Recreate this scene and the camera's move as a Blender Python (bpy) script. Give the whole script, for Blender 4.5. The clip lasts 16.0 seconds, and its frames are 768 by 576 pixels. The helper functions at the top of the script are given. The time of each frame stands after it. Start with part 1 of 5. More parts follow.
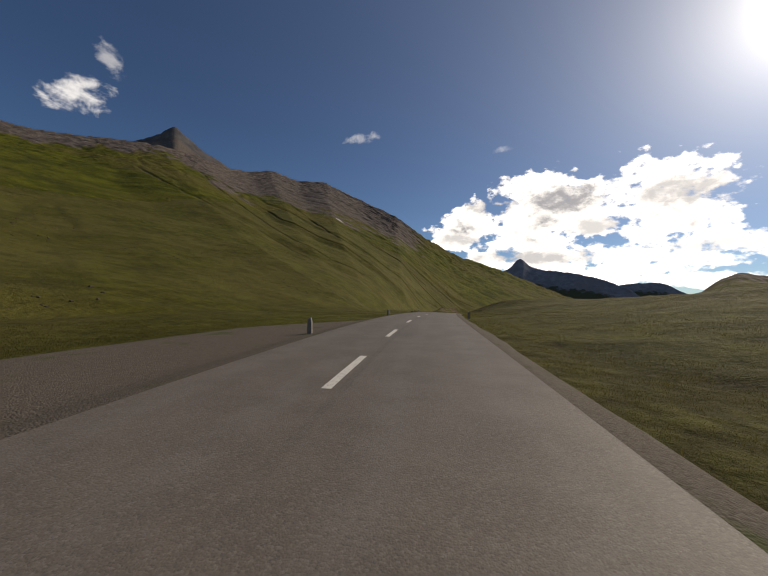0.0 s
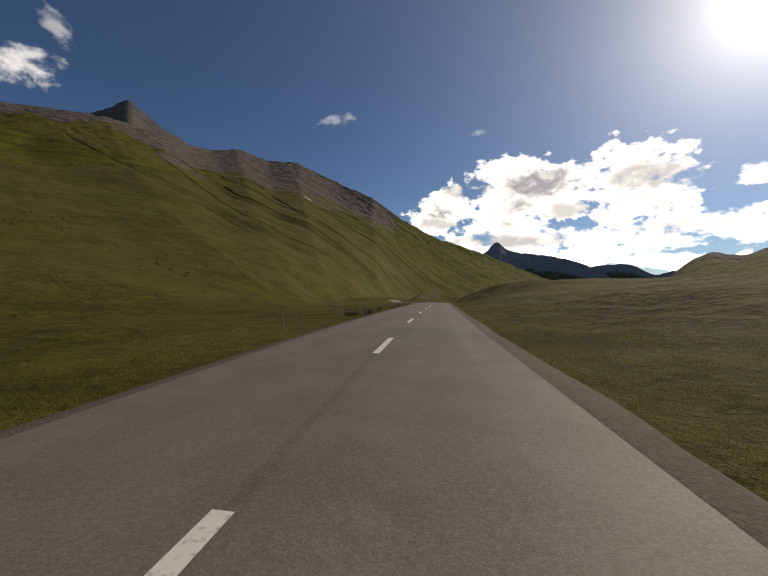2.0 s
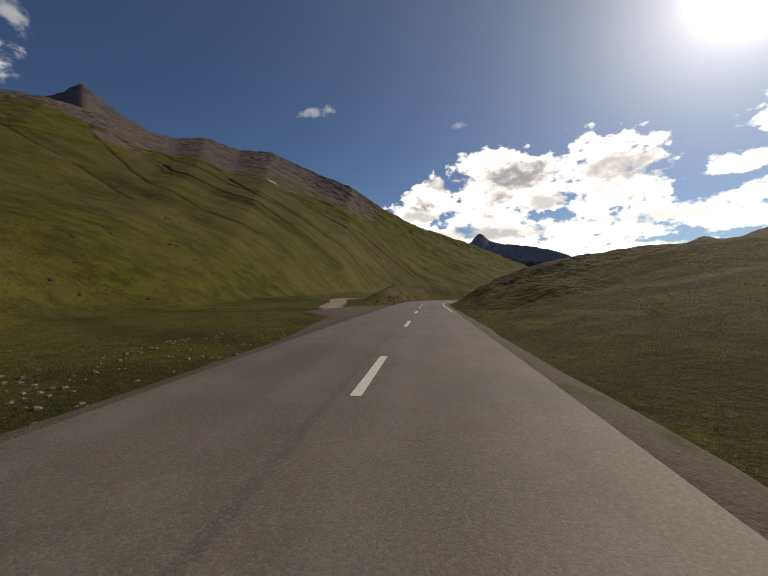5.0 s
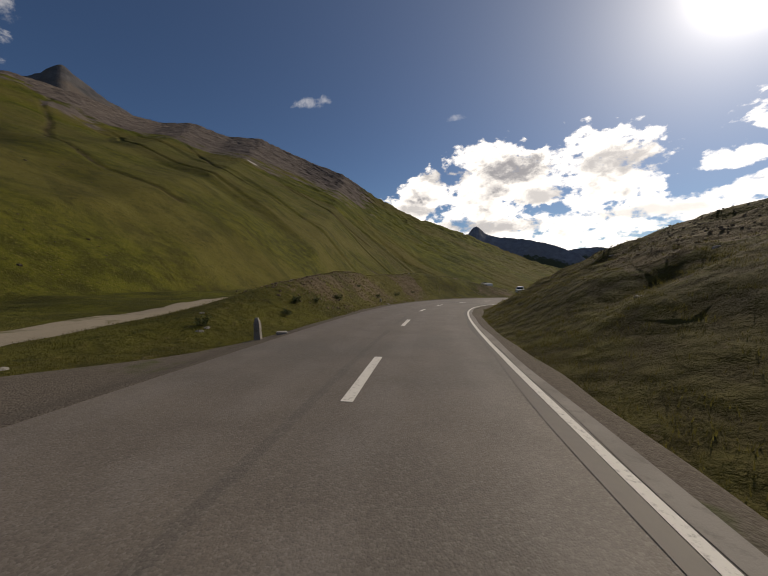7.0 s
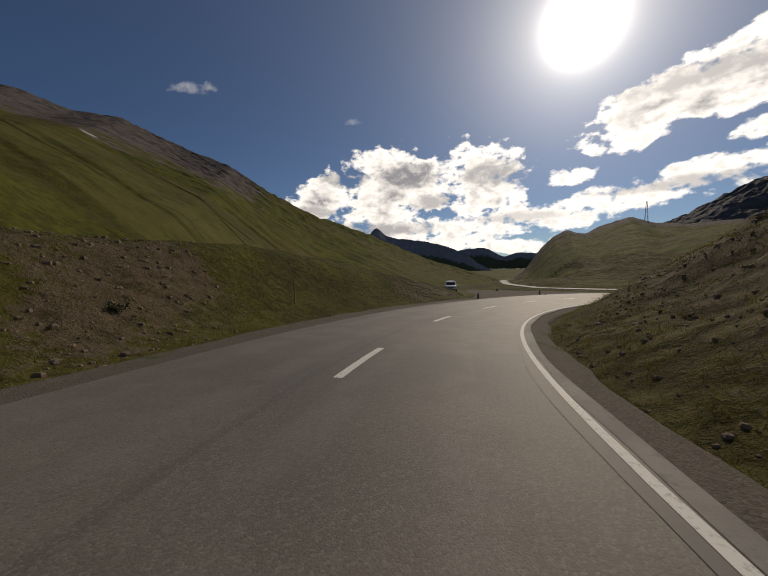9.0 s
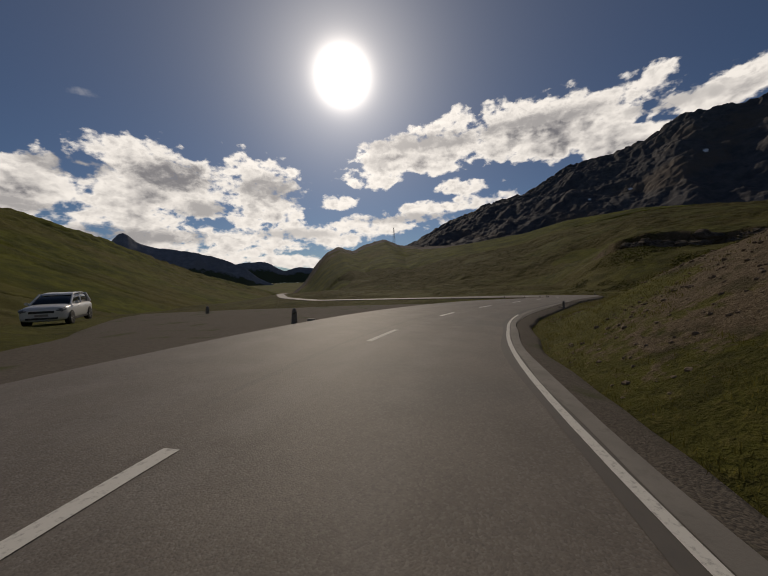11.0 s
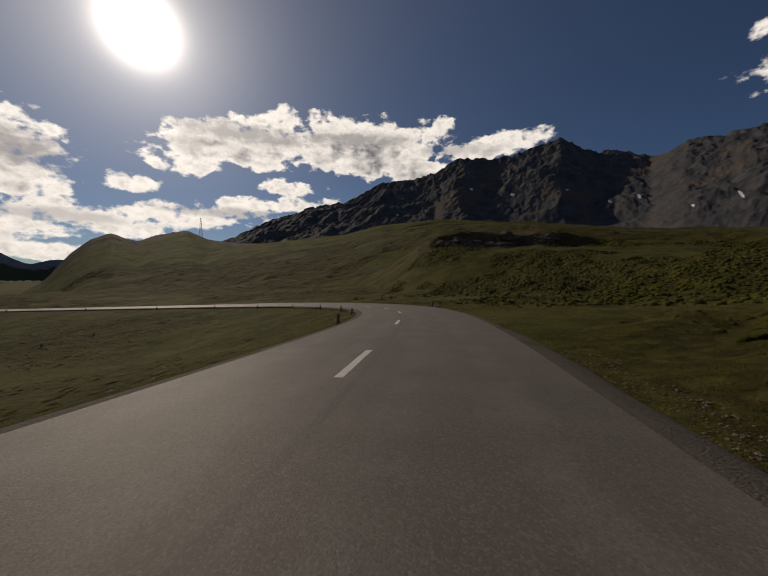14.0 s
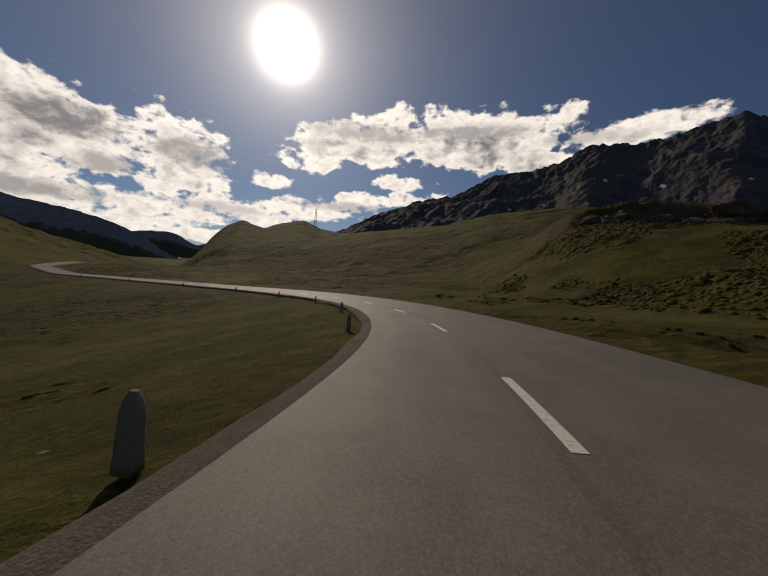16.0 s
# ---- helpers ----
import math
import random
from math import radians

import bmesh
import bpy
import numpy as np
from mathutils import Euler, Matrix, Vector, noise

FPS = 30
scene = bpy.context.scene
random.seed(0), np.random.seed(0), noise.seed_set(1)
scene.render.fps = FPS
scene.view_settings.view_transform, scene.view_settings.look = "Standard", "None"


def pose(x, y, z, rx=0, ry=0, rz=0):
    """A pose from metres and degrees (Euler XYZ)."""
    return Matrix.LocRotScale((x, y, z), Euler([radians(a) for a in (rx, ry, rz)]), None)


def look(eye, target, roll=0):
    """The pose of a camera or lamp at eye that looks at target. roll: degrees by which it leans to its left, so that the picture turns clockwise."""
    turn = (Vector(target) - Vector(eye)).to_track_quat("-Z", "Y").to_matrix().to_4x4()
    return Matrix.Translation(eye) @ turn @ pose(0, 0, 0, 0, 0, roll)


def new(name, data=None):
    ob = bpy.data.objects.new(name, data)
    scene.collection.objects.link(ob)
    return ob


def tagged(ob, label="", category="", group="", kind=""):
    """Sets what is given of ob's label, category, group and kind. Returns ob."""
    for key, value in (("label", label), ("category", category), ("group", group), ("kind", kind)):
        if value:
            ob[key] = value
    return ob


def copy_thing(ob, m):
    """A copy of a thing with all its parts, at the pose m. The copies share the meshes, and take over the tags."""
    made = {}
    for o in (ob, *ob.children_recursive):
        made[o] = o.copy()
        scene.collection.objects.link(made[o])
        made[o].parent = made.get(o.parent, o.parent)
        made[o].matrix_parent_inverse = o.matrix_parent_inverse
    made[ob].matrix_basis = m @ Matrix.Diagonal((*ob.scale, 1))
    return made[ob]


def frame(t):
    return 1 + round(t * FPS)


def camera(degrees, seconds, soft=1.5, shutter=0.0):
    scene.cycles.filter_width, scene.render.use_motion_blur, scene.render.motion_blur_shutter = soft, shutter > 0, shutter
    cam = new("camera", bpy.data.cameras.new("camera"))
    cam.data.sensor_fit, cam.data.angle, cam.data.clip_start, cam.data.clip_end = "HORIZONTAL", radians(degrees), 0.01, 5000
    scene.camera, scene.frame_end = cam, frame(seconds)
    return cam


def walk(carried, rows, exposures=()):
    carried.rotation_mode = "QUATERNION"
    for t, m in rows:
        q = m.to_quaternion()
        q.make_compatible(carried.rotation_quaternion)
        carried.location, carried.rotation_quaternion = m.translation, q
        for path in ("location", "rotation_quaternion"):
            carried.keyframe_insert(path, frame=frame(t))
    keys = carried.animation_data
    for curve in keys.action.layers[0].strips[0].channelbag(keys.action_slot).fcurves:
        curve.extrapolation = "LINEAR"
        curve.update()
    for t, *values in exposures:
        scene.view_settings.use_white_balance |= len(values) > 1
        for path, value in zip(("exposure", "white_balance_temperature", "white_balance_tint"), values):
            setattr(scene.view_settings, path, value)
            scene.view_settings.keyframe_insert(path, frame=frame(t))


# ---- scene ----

PATH = [
    (0, 1.20, -0.07, 1.44, 0.70, -1.73, 4.52), (0.5, 1.79, 8.84, 1.37, -0.99, -1.01, 3.61),
    (1, 2.50, 17.73, 1.19, -0.98, -0.50, 2.79), (1.5, 3.36, 26.59, 0.92, -1.38, -0.74, 1.77),
    (2, 4.37, 35.42, 0.59, -1.83, -0.78, 0.80), (2.5, 5.53, 44.23, 0.19, -2.44, -0.90, -0.13),
    (3, 6.83, 53.00, -0.26, -2.68, 0.15, -1.02), (3.5, 8.21, 61.77, -0.74, -2.45, 1.07, -1.70),
    (4, 9.63, 70.52, -1.22, -2.69, 1.20, -2.00), (4.5, 11.08, 79.26, -1.72, -2.81, 1.04, -2.08),
    (5, 12.56, 87.98, -2.23, -2.82, 0.58, -1.95), (5.5, 14.05, 96.69, -2.75, -2.83, 0.07, -1.78),
    (6, 15.55, 105.39, -3.31, -2.97, -0.26, -1.76), (6.5, 17.07, 114.07, -3.91, -3.37, -0.20, -2.08),
    (7, 18.67, 122.71, -4.53, -4.02, 0.27, -2.74), (7.5, 20.40, 131.24, -5.18, -3.68, 0.77, -4.02),
    (8, 22.36, 139.52, -5.85, -3.91, 1.13, -6.49), (8.5, 24.84, 147.42, -6.51, -4.00, 1.35, -11.68),
    (9, 28.14, 154.73, -7.16, -3.96, 1.42, -19.58), (9.5, 32.43, 161.31, -7.79, -3.78, 1.41, -29.05),
    (10, 37.70, 167.04, -8.38, -3.45, 1.38, -38.96), (10.5, 43.80, 171.86, -8.91, -2.98, 1.39, -48.14),
    (11, 50.57, 175.69, -9.39, -2.36, 1.45, -56.61), (11.5, 57.81, 178.43, -9.83, -2.15, 1.87, -64.99),
    (12, 65.35, 180.11, -10.27, -2.47, 2.67, -72.97), (12.5, 73.07, 180.82, -10.66, -2.11, 3.14, -79.98),
    (13, 80.99, 180.81, -10.97, -1.73, 2.99, -84.74), (13.5, 89.09, 180.33, -11.25, -2.04, 0.33, -86.88),
    (14, 97.26, 179.69, -11.60, -2.14, -0.49, -86.67), (14.5, 105.46, 179.28, -12.01, -2.78, -1.53, -84.01),
    (15, 113.67, 179.42, -12.51, -3.25, -2.71, -79.04), (15.5, 121.81, 180.35, -13.08, -3.32, -4.08, -73.86),
    (16, 129.77, 181.97, -13.71, -3.70, -4.41, -68.86),
]
EXPOSURES = [(0, -0.17, 7250, 11.5), (4, -0.29, 7250, 11.5), (8, -0.43, 7250, 11.5), (10.4, -1.12, 7150, 12), (13, -1.15, 7250, 13), (16, -1.06, 7400, 13.5)]
SKY = 0.085
cam = camera(99.4, 16.0, soft=1.1, shutter=0.0)
walk(cam, [(t, pose(x, y, z, 90 + p, r, w)) for t, x, y, z, p, r, w in PATH], exposures=EXPOSURES)

# ---- sky, sun ----
SUN_AZ, SUN_EL = radians(50.4), radians(30.6)
SUN_DIR = Vector((math.sin(SUN_AZ) * math.cos(SUN_EL), math.cos(SUN_AZ) * math.cos(SUN_EL), math.sin(SUN_EL)))


class Nodes:
    """A thin helper to wire shader nodes."""

    def __init__(self, tree):
        self.tree = tree
        tree.nodes.clear()

    def add(self, kind, **inputs):
        node = self.tree.nodes.new(kind)
        for key, value in inputs.items():
            self.put(node, key.replace("_", " "), value)
        return node

    def put(self, node, key, value):
        socket = node.inputs[int(key[1:])] if key[0] == "i" and key[1:].isdigit() else node.inputs[key]
        if isinstance(value, bpy.types.NodeSocket):
            self.tree.links.new(value, socket)
        else:
            socket.default_value = value

    def math(self, op, a, b=0.0, c=0.0, clamp=False):
        node = self.add("ShaderNodeMath", i0=a, i1=b, i2=c)
        node.operation, node.use_clamp = op, clamp
        return node.outputs[0]

    def ramp(self, value, lo, hi, a=0.0, b=1.0):
        node = self.add("ShaderNodeMapRange", i0=value, i1=lo, i2=hi, i3=a, i4=b)
        node.interpolation_type = "SMOOTHSTEP"
        return node.outputs[0]

    def mix(self, fac, a, b, blend="MIX"):
        node = self.tree.nodes.new("ShaderNodeMix")
        node.data_type, node.blend_type = "RGBA", blend
        for socket, value in ((node.inputs[0], fac), (node.inputs[6], a), (node.inputs[7], b)):
            if isinstance(value, bpy.types.NodeSocket):
                self.tree.links.new(value, socket)
            else:
                socket.default_value = value
        return node.outputs[2]

    def noise(self, vector, scale, detail=4.0, rough=0.55, distortion=0.0):
        node = self.add("ShaderNodeTexNoise", Scale=scale, Detail=detail, Roughness=rough, Distortion=distortion)
        if vector is not None:
            self.put(node, "Vector", vector)
        return node.outputs["Fac"]

    def link(self, a, b):
        self.tree.links.new(a, b)


def col(r, g, b):
    return (r, g, b, 1.0)


# clouds: azimuth, elevation, half width, half height (degrees), rise per degree of azimuth, thickness
CLOUDS = [(9, 11.2, 8, 4.2, 0.45, 1), (21, 12.2, 12, 7.5, 0.1, 1), (35.5, 13.6, 9, 5.6, 0, 1), (24, 5.2, 21, 3.2, 0, 0.8), (62, 19.6, 13, 4.2, 0.2, 1.2), (82, 21.2, 19, 5.0, 0.0, 1.25),
          (104, 20.6, 11, 2.2, 0.05, 1.0), (93, 17.5, 8, 3.2, -0.2, 0.9), (62, 9.8, 19, 2.4, 0.12, 0.9), (42, 6.6, 11, 2.6, 0, 0.85), (42, 2.6, 14, 1.4, 0, 0.8),
          (47, 12, 5, 1.2, 0, 0.3), (71, 14.3, 5, 1.5, 0, 0.7), (150, 24, 16, 6, 0, 0.8), (-120, 20, 25, 6, 0, 0.8)]


# grey bellies: azimuth, elevation, half width, half height, depth
BELLIES = [(24, 14.8, 6, 2.4, 0.95), (13, 14.5, 5, 1.5, 0.75), (28, 10.6, 4, 1.6, 0.7), (8, 9.3, 4, 1.3, 0.7), (19, 6.3, 11, 1.3, 0.75), (42, 7.2, 7, 1.1, 0.5), (38, 14.2, 6, 2.4, 0.8), (64, 21.3, 12, 1.7, 0.75),
           (82, 22.0, 11, 1.5, 0.75), (56, 18.6, 3, 1.4, 0.6), (62, 9.6, 11, 1.0, 0.6), (98, 20.4, 7, 1.0, 0.5)]


# thin wisps: azimuth, elevation, half width, half height, rise per degree, opacity
WISPS = [(-48.5, 22.6, 4.2, 2.6, 0.3, 0.8), (-45.5, 27.6, 2.0, 2.0, -0.5, 0.4), (-9, 25.2, 3.8, 1.0, 0.15, 0.35), (15, 23, 2.0, 0.6, 0, 0.25)]


def make_world():
    world = bpy.data.worlds.new("world")
    scene.world = world
    world.use_nodes = True
    n = Nodes(world.node_tree)
    sky = n.add("ShaderNodeTexSky")
    sky.sky_type, sky.sun_disc = "NISHITA", False
    sky.sun_elevation, sky.sun_rotation = SUN_EL, SUN_AZ
    sky.altitude, sky.air_density, sky.dust_density, sky.ozone_density = 2200, 1.0, 0.35, 2.0
    way = n.add("ShaderNodeTexCoord").outputs["Generated"]
    xyz = n.add("ShaderNodeSeparateXYZ", i0=way)
    az = n.math("MULTIPLY", n.math("ARCTAN2", xyz.outputs[0], xyz.outputs[1]), 57.2958)
    el = n.math("MULTIPLY", n.math("ARCSINE", xyz.outputs[2]), 57.2958)

    def density(height, fine=1.2):
        """Thickness of the clouds in a direction."""
        plane = n.add("ShaderNodeCombineXYZ", i0=n.math("MULTIPLY", az, 0.1), i1=n.math("MULTIPLY", height, 0.15)).outputs[0]
        field = -2.0
        for a0, e0, w, h, tilt, body in CLOUDS:
            da = n.math("SUBTRACT", az, a0)
            de = n.math("SUBTRACT", n.math("SUBTRACT", height, e0), n.math("MULTIPLY", da, tilt))
            q = n.math("ADD", n.math("POWER", n.math("ABSOLUTE", n.math("DIVIDE", da, w)), 2.0), n.math("POWER", n.math("ABSOLUTE", n.math("DIVIDE", de, h)), 2.0))
            field = n.math("MAXIMUM", field, n.math("MULTIPLY", n.math("SUBTRACT", 1.0, q), body))
        lump = n.math("SUBTRACT", n.noise(plane, 1.7, 9.0, 0.57, 0.1), 0.55)
        puff = n.math("SUBTRACT", n.noise(plane, 5.0, 7.0, 0.52, 0.15), 0.52)
        return n.math("ADD", n.math("MULTIPLY", field, 0.72), n.math("ADD", n.math("MULTIPLY", lump, 2.6), n.math("MULTIPLY", puff, fine)))

    here = density(el)
    cover = n.ramp(here, -0.1, 0.24)
    fluff = n.noise(n.add("ShaderNodeCombineXYZ", i0=n.math("MULTIPLY", az, 0.1), i1=n.math("MULTIPLY", el, 0.15)).outputs[0], 4.2, 8.0, 0.62, 0.3)
    for a0, e0, w, h, tilt, opacity in WISPS:
        da = n.math("SUBTRACT", az, a0)
        de = n.math("SUBTRACT", n.math("SUBTRACT", el, e0), n.math("MULTIPLY", da, tilt))
        q = n.math("ADD", n.math("POWER", n.math("ABSOLUTE", n.math("DIVIDE", da, w)), 2.0), n.math("POWER", n.math("ABSOLUTE", n.math("DIVIDE", de, h)), 2.0))
        veil = n.math("ADD", n.math("SUBTRACT", 0.75, q), n.math("MULTIPLY", n.math("SUBTRACT", fluff, 0.5), 3.2))
        cover = n.math("MAXIMUM", cover, n.math("MULTIPLY", n.ramp(veil, 0.0, 1.1), opacity * 0.62))
    # the tops catch the sun, the bellies and thick middles are grey
    above = density(n.math("ADD", el, 1.4), 0.5)
    above = n.math("ADD", above, n.math("MULTIPLY", n.math("SUBTRACT", fluff, 0.5), 0.8))
    shade = n.math("MULTIPLY", n.ramp(above, -0.1, 1.25), n.ramp(here, 0.05, 0.8))
    sheen = n.math("MULTIPLY", n.ramp(fluff, 0.56, 0.40), n.ramp(here, 0.1, 0.5))
    shade = n.math("MAXIMUM", shade, n.math("MULTIPLY", sheen, 0.3))
    curl = n.noise(n.add("ShaderNodeCombineXYZ", i0=n.math("MULTIPLY", az, 0.1), i1=n.math("MULTIPLY", el, 0.15)).outputs[0], 7.0, 6.0, 0.55, 0.3)
    shade = n.math("ADD", shade, n.math("MULTIPLY", n.math("SUBTRACT", 0.54, curl), 0.7), clamp=True)
    for a0, e0, w, h, depth in BELLIES:
        q = n.math("ADD", n.math("POWER", n.math("ABSOLUTE", n.math("DIVIDE", n.math("SUBTRACT", az, a0), w)), 2.0), n.math("POWER", n.math("ABSOLUTE", n.math("DIVIDE", n.math("SUBTRACT", el, e0), h)), 2.0))
        belly = n.math("ADD", n.math("SUBTRACT", 1.0, q), n.math("MULTIPLY", n.math("SUBTRACT", fluff, 0.5), 2.8))
        shade = n.math("MAXIMUM", shade, n.math("MULTIPLY", n.ramp(belly, -0.4, 1.05), depth))
    cloud = n.mix(shade, col(1.85, 1.84, 1.82), col(0.29, 0.305, 0.37))
    sun = n.add("ShaderNodeVectorMath", i0=way, i1=tuple(SUN_DIR))
    sun.operation = "DOT_PRODUCT"
    ang = n.math("MULTIPLY", n.math("ARCCOSINE", sun.outputs["Value"]), 57.2958)
    disc = n.math("MULTIPLY", n.math("EXPONENT", n.math("MULTIPLY", n.math("POWER", n.math("DIVIDE", ang, 2.9), 2.0), -1.0)), 6.5)
    halo = n.math("MULTIPLY", n.math("EXPONENT", n.math("DIVIDE", ang, -5.5)), 2.0)
    wide = n.math("MULTIPLY", n.math("EXPONENT", n.math("DIVIDE", ang, -18.0)), 0.44)
    glow = n.mix(1.0, col(0, 0, 0), col(1.0, 0.97, 0.92))
    blue = n.mix(1.0, sky.outputs[0], col(SKY * 0.50, SKY * 0.68, SKY * 0.88), "MULTIPLY")
    base = n.mix(cover, blue, cloud)
    light = n.add("ShaderNodeVectorMath", i0=glow)
    light.operation = "SCALE"
    n.put(light, "Scale", n.math("ADD", n.math("ADD", disc, halo), wide))
    total = n.mix(1.0, base, light.outputs[0], "ADD")
    out = n.add("ShaderNodeOutputWorld")
    back = n.add("ShaderNodeBackground", Color=total, Strength=1.0)
    n.link(back.outputs[0], out.inputs[0])


make_world()
sun_data = bpy.data.lights.new("sun", "SUN")
sun_data.energy, sun_data.angle, sun_data.color = 3.3, radians(0.53), (1.0, 0.90, 0.76)
sun_lamp = new("sun", sun_data)
sun_lamp.matrix_world = look(SUN_DIR * 100, (0, 0, 0))


# ---- materials ----
def material(name, build, rough=0.9, metallic=0.0, bump=None, specular=0.3):
    """A Principled material. build(n, position) gives the colour and optionally a height for the relief."""
    mat = bpy.data.materials.new(name)
    mat.use_nodes = True
    n = Nodes(mat.node_tree)
    position = n.add("ShaderNodeNewGeometry").outputs["Position"]
    made = build(n, position)
    colour, height = made if isinstance(made, tuple) and len(made) == 2 else (made, None)
    shader = n.add("ShaderNodeBsdfPrincipled", Base_Color=colour, Roughness=rough, Metallic=metallic)
    n.put(shader, "Specular IOR Level", specular)
    if height is not None:
        relief = n.add("ShaderNodeBump", Strength=bump[0], Distance=bump[1], Height=height)
        n.link(relief.outputs[0], shader.inputs["Normal"])
    out = n.add("ShaderNodeOutputMaterial")
    n.link(shader.outputs[0], out.inputs[0])
    return mat


def attribute(n, name):
    node = n.add("ShaderNodeAttribute")
    node.attribute_name = name
    return node.outputs["Fac"]


def fall_line(n, p, along=1.0, down=0.12):
    """Coordinates drawn out along the fall line of the valley's sides."""
    turn = n.add("ShaderNodeVectorRotate", Vector=p, Angle=radians(38))
    turn.rotation_type = "Z_AXIS"
    xyz = n.add("ShaderNodeSeparateXYZ", i0=turn.outputs[0])
    return n.add("ShaderNodeCombineXYZ", i0=n.math("MULTIPLY", xyz.outputs[0], down), i1=n.math("MULTIPLY", xyz.outputs[1], along), i2=n.math("MULTIPLY", xyz.outputs[2], down)).outputs[0]


def grass_build(n, p):
    big, mid, small, fine = n.noise(p, 0.035, 5), n.noise(p, 0.35, 6, 0.6), n.noise(p, 3.5, 6, 0.65), n.noise(p, 17.0, 4, 0.7)
    green = n.mix(n.ramp(mid, 0.35, 0.65), col(0.040, 0.044, 0.004), col(0.096, 0.101, 0.009))
    green = n.mix(n.ramp(big, 0.42, 0.62), green, col(0.102, 0.096, 0.020))
    green = n.mix(n.ramp(small, 0.52, 0.72), green, col(0.136, 0.118, 0.034))
    green = n.mix(n.math("MULTIPLY", n.ramp(small, 0.46, 0.32), 0.6), green, col(0.026, 0.026, 0.006))
    green = n.mix(n.math("MULTIPLY", n.ramp(fine, 0.5, 0.72), 0.4), green, col(0.165, 0.142, 0.050))
    green = n.mix(n.math("MULTIPLY", n.ramp(fine, 0.48, 0.3), 0.45), green, col(0.024, 0.024, 0.006))
    earth = n.mix(small, col(0.058, 0.040, 0.024), col(0.175, 0.135, 0.088))
    earth = n.mix(n.ramp(fine, 0.5, 0.7), earth, col(0.23, 0.185, 0.13))
    bare = n.ramp(n.math("ADD", attribute(n, "bare"), n.math("ADD", n.math("MULTIPLY", n.math("SUBTRACT", mid, 0.5), 1.6), n.math("MULTIPLY", n.math("SUBTRACT", small, 0.5), 1.2))), 0.4, 0.62)
    stones = n.math("MULTIPLY", n.ramp(n.noise(p, 1.6, 3), 0.66, 0.7), n.ramp(big, 0.45, 0.55))
    colour = n.mix(n.math("MAXIMUM", bare, n.math("MULTIPLY", stones, 0.6)), green, earth)
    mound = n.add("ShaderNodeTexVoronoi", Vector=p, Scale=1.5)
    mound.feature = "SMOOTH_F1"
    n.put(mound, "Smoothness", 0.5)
    tuft = attribute(n, "tuft")
    streak = n.noise(fall_line(n, p, 1.0, 0.10), 0.16, 7, 0.62)
    runnel = n.math("MULTIPLY", n.ramp(streak, 0.52, 0.68), n.ramp(tuft, 0.5, 0.1))
    colour = n.mix(n.math("MULTIPLY", runnel, 0.6), colour, col(0.040, 0.040, 0.008))
    speck = n.noise(p, 1.0, 5, 0.72)
    heath = n.ramp(n.noise(p, 0.11, 7, 0.68), 0.52, 0.64)
    colour = n.mix(n.math("MULTIPLY", heath, 0.5), colour, col(0.036, 0.036, 0.009))
    colour = n.mix(n.math("MULTIPLY", n.ramp(speck, 0.53, 0.64), n.math("ADD", n.math("MULTIPLY", tuft, 0.3), 0.5)), colour, col(0.026, 0.027, 0.006))
    # gully beds: dark soil, with their shade put into the colour too
    colour = n.mix(n.math("MULTIPLY", attribute(n, "gully"), 0.7), colour, col(0.034, 0.027, 0.015))
    # shade between the mounds is painted into the turf colour
    hollow_shade = n.math("MULTIPLY", n.ramp(mound.outputs["Distance"], 0.4, 0.7), tuft)
    colour = n.mix(n.math("MULTIPLY", hollow_shade, 0.6), colour, col(0.028, 0.022, 0.008))
    colour = n.mix(n.math("MULTIPLY", tuft, 0.45), colour, col(0.076, 0.060, 0.014))
    soft = n.math("ADD", n.math("ADD", n.math("MULTIPLY", small, 0.30), n.math("MULTIPLY", mid, 0.35)), n.math("MULTIPLY", fine, 0.10))
    return colour, n.math("ADD", soft, n.math("MULTIPLY", n.math("MULTIPLY", mound.outputs["Distance"], -0.55), tuft))


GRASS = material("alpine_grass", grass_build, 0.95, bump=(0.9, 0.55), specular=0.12)


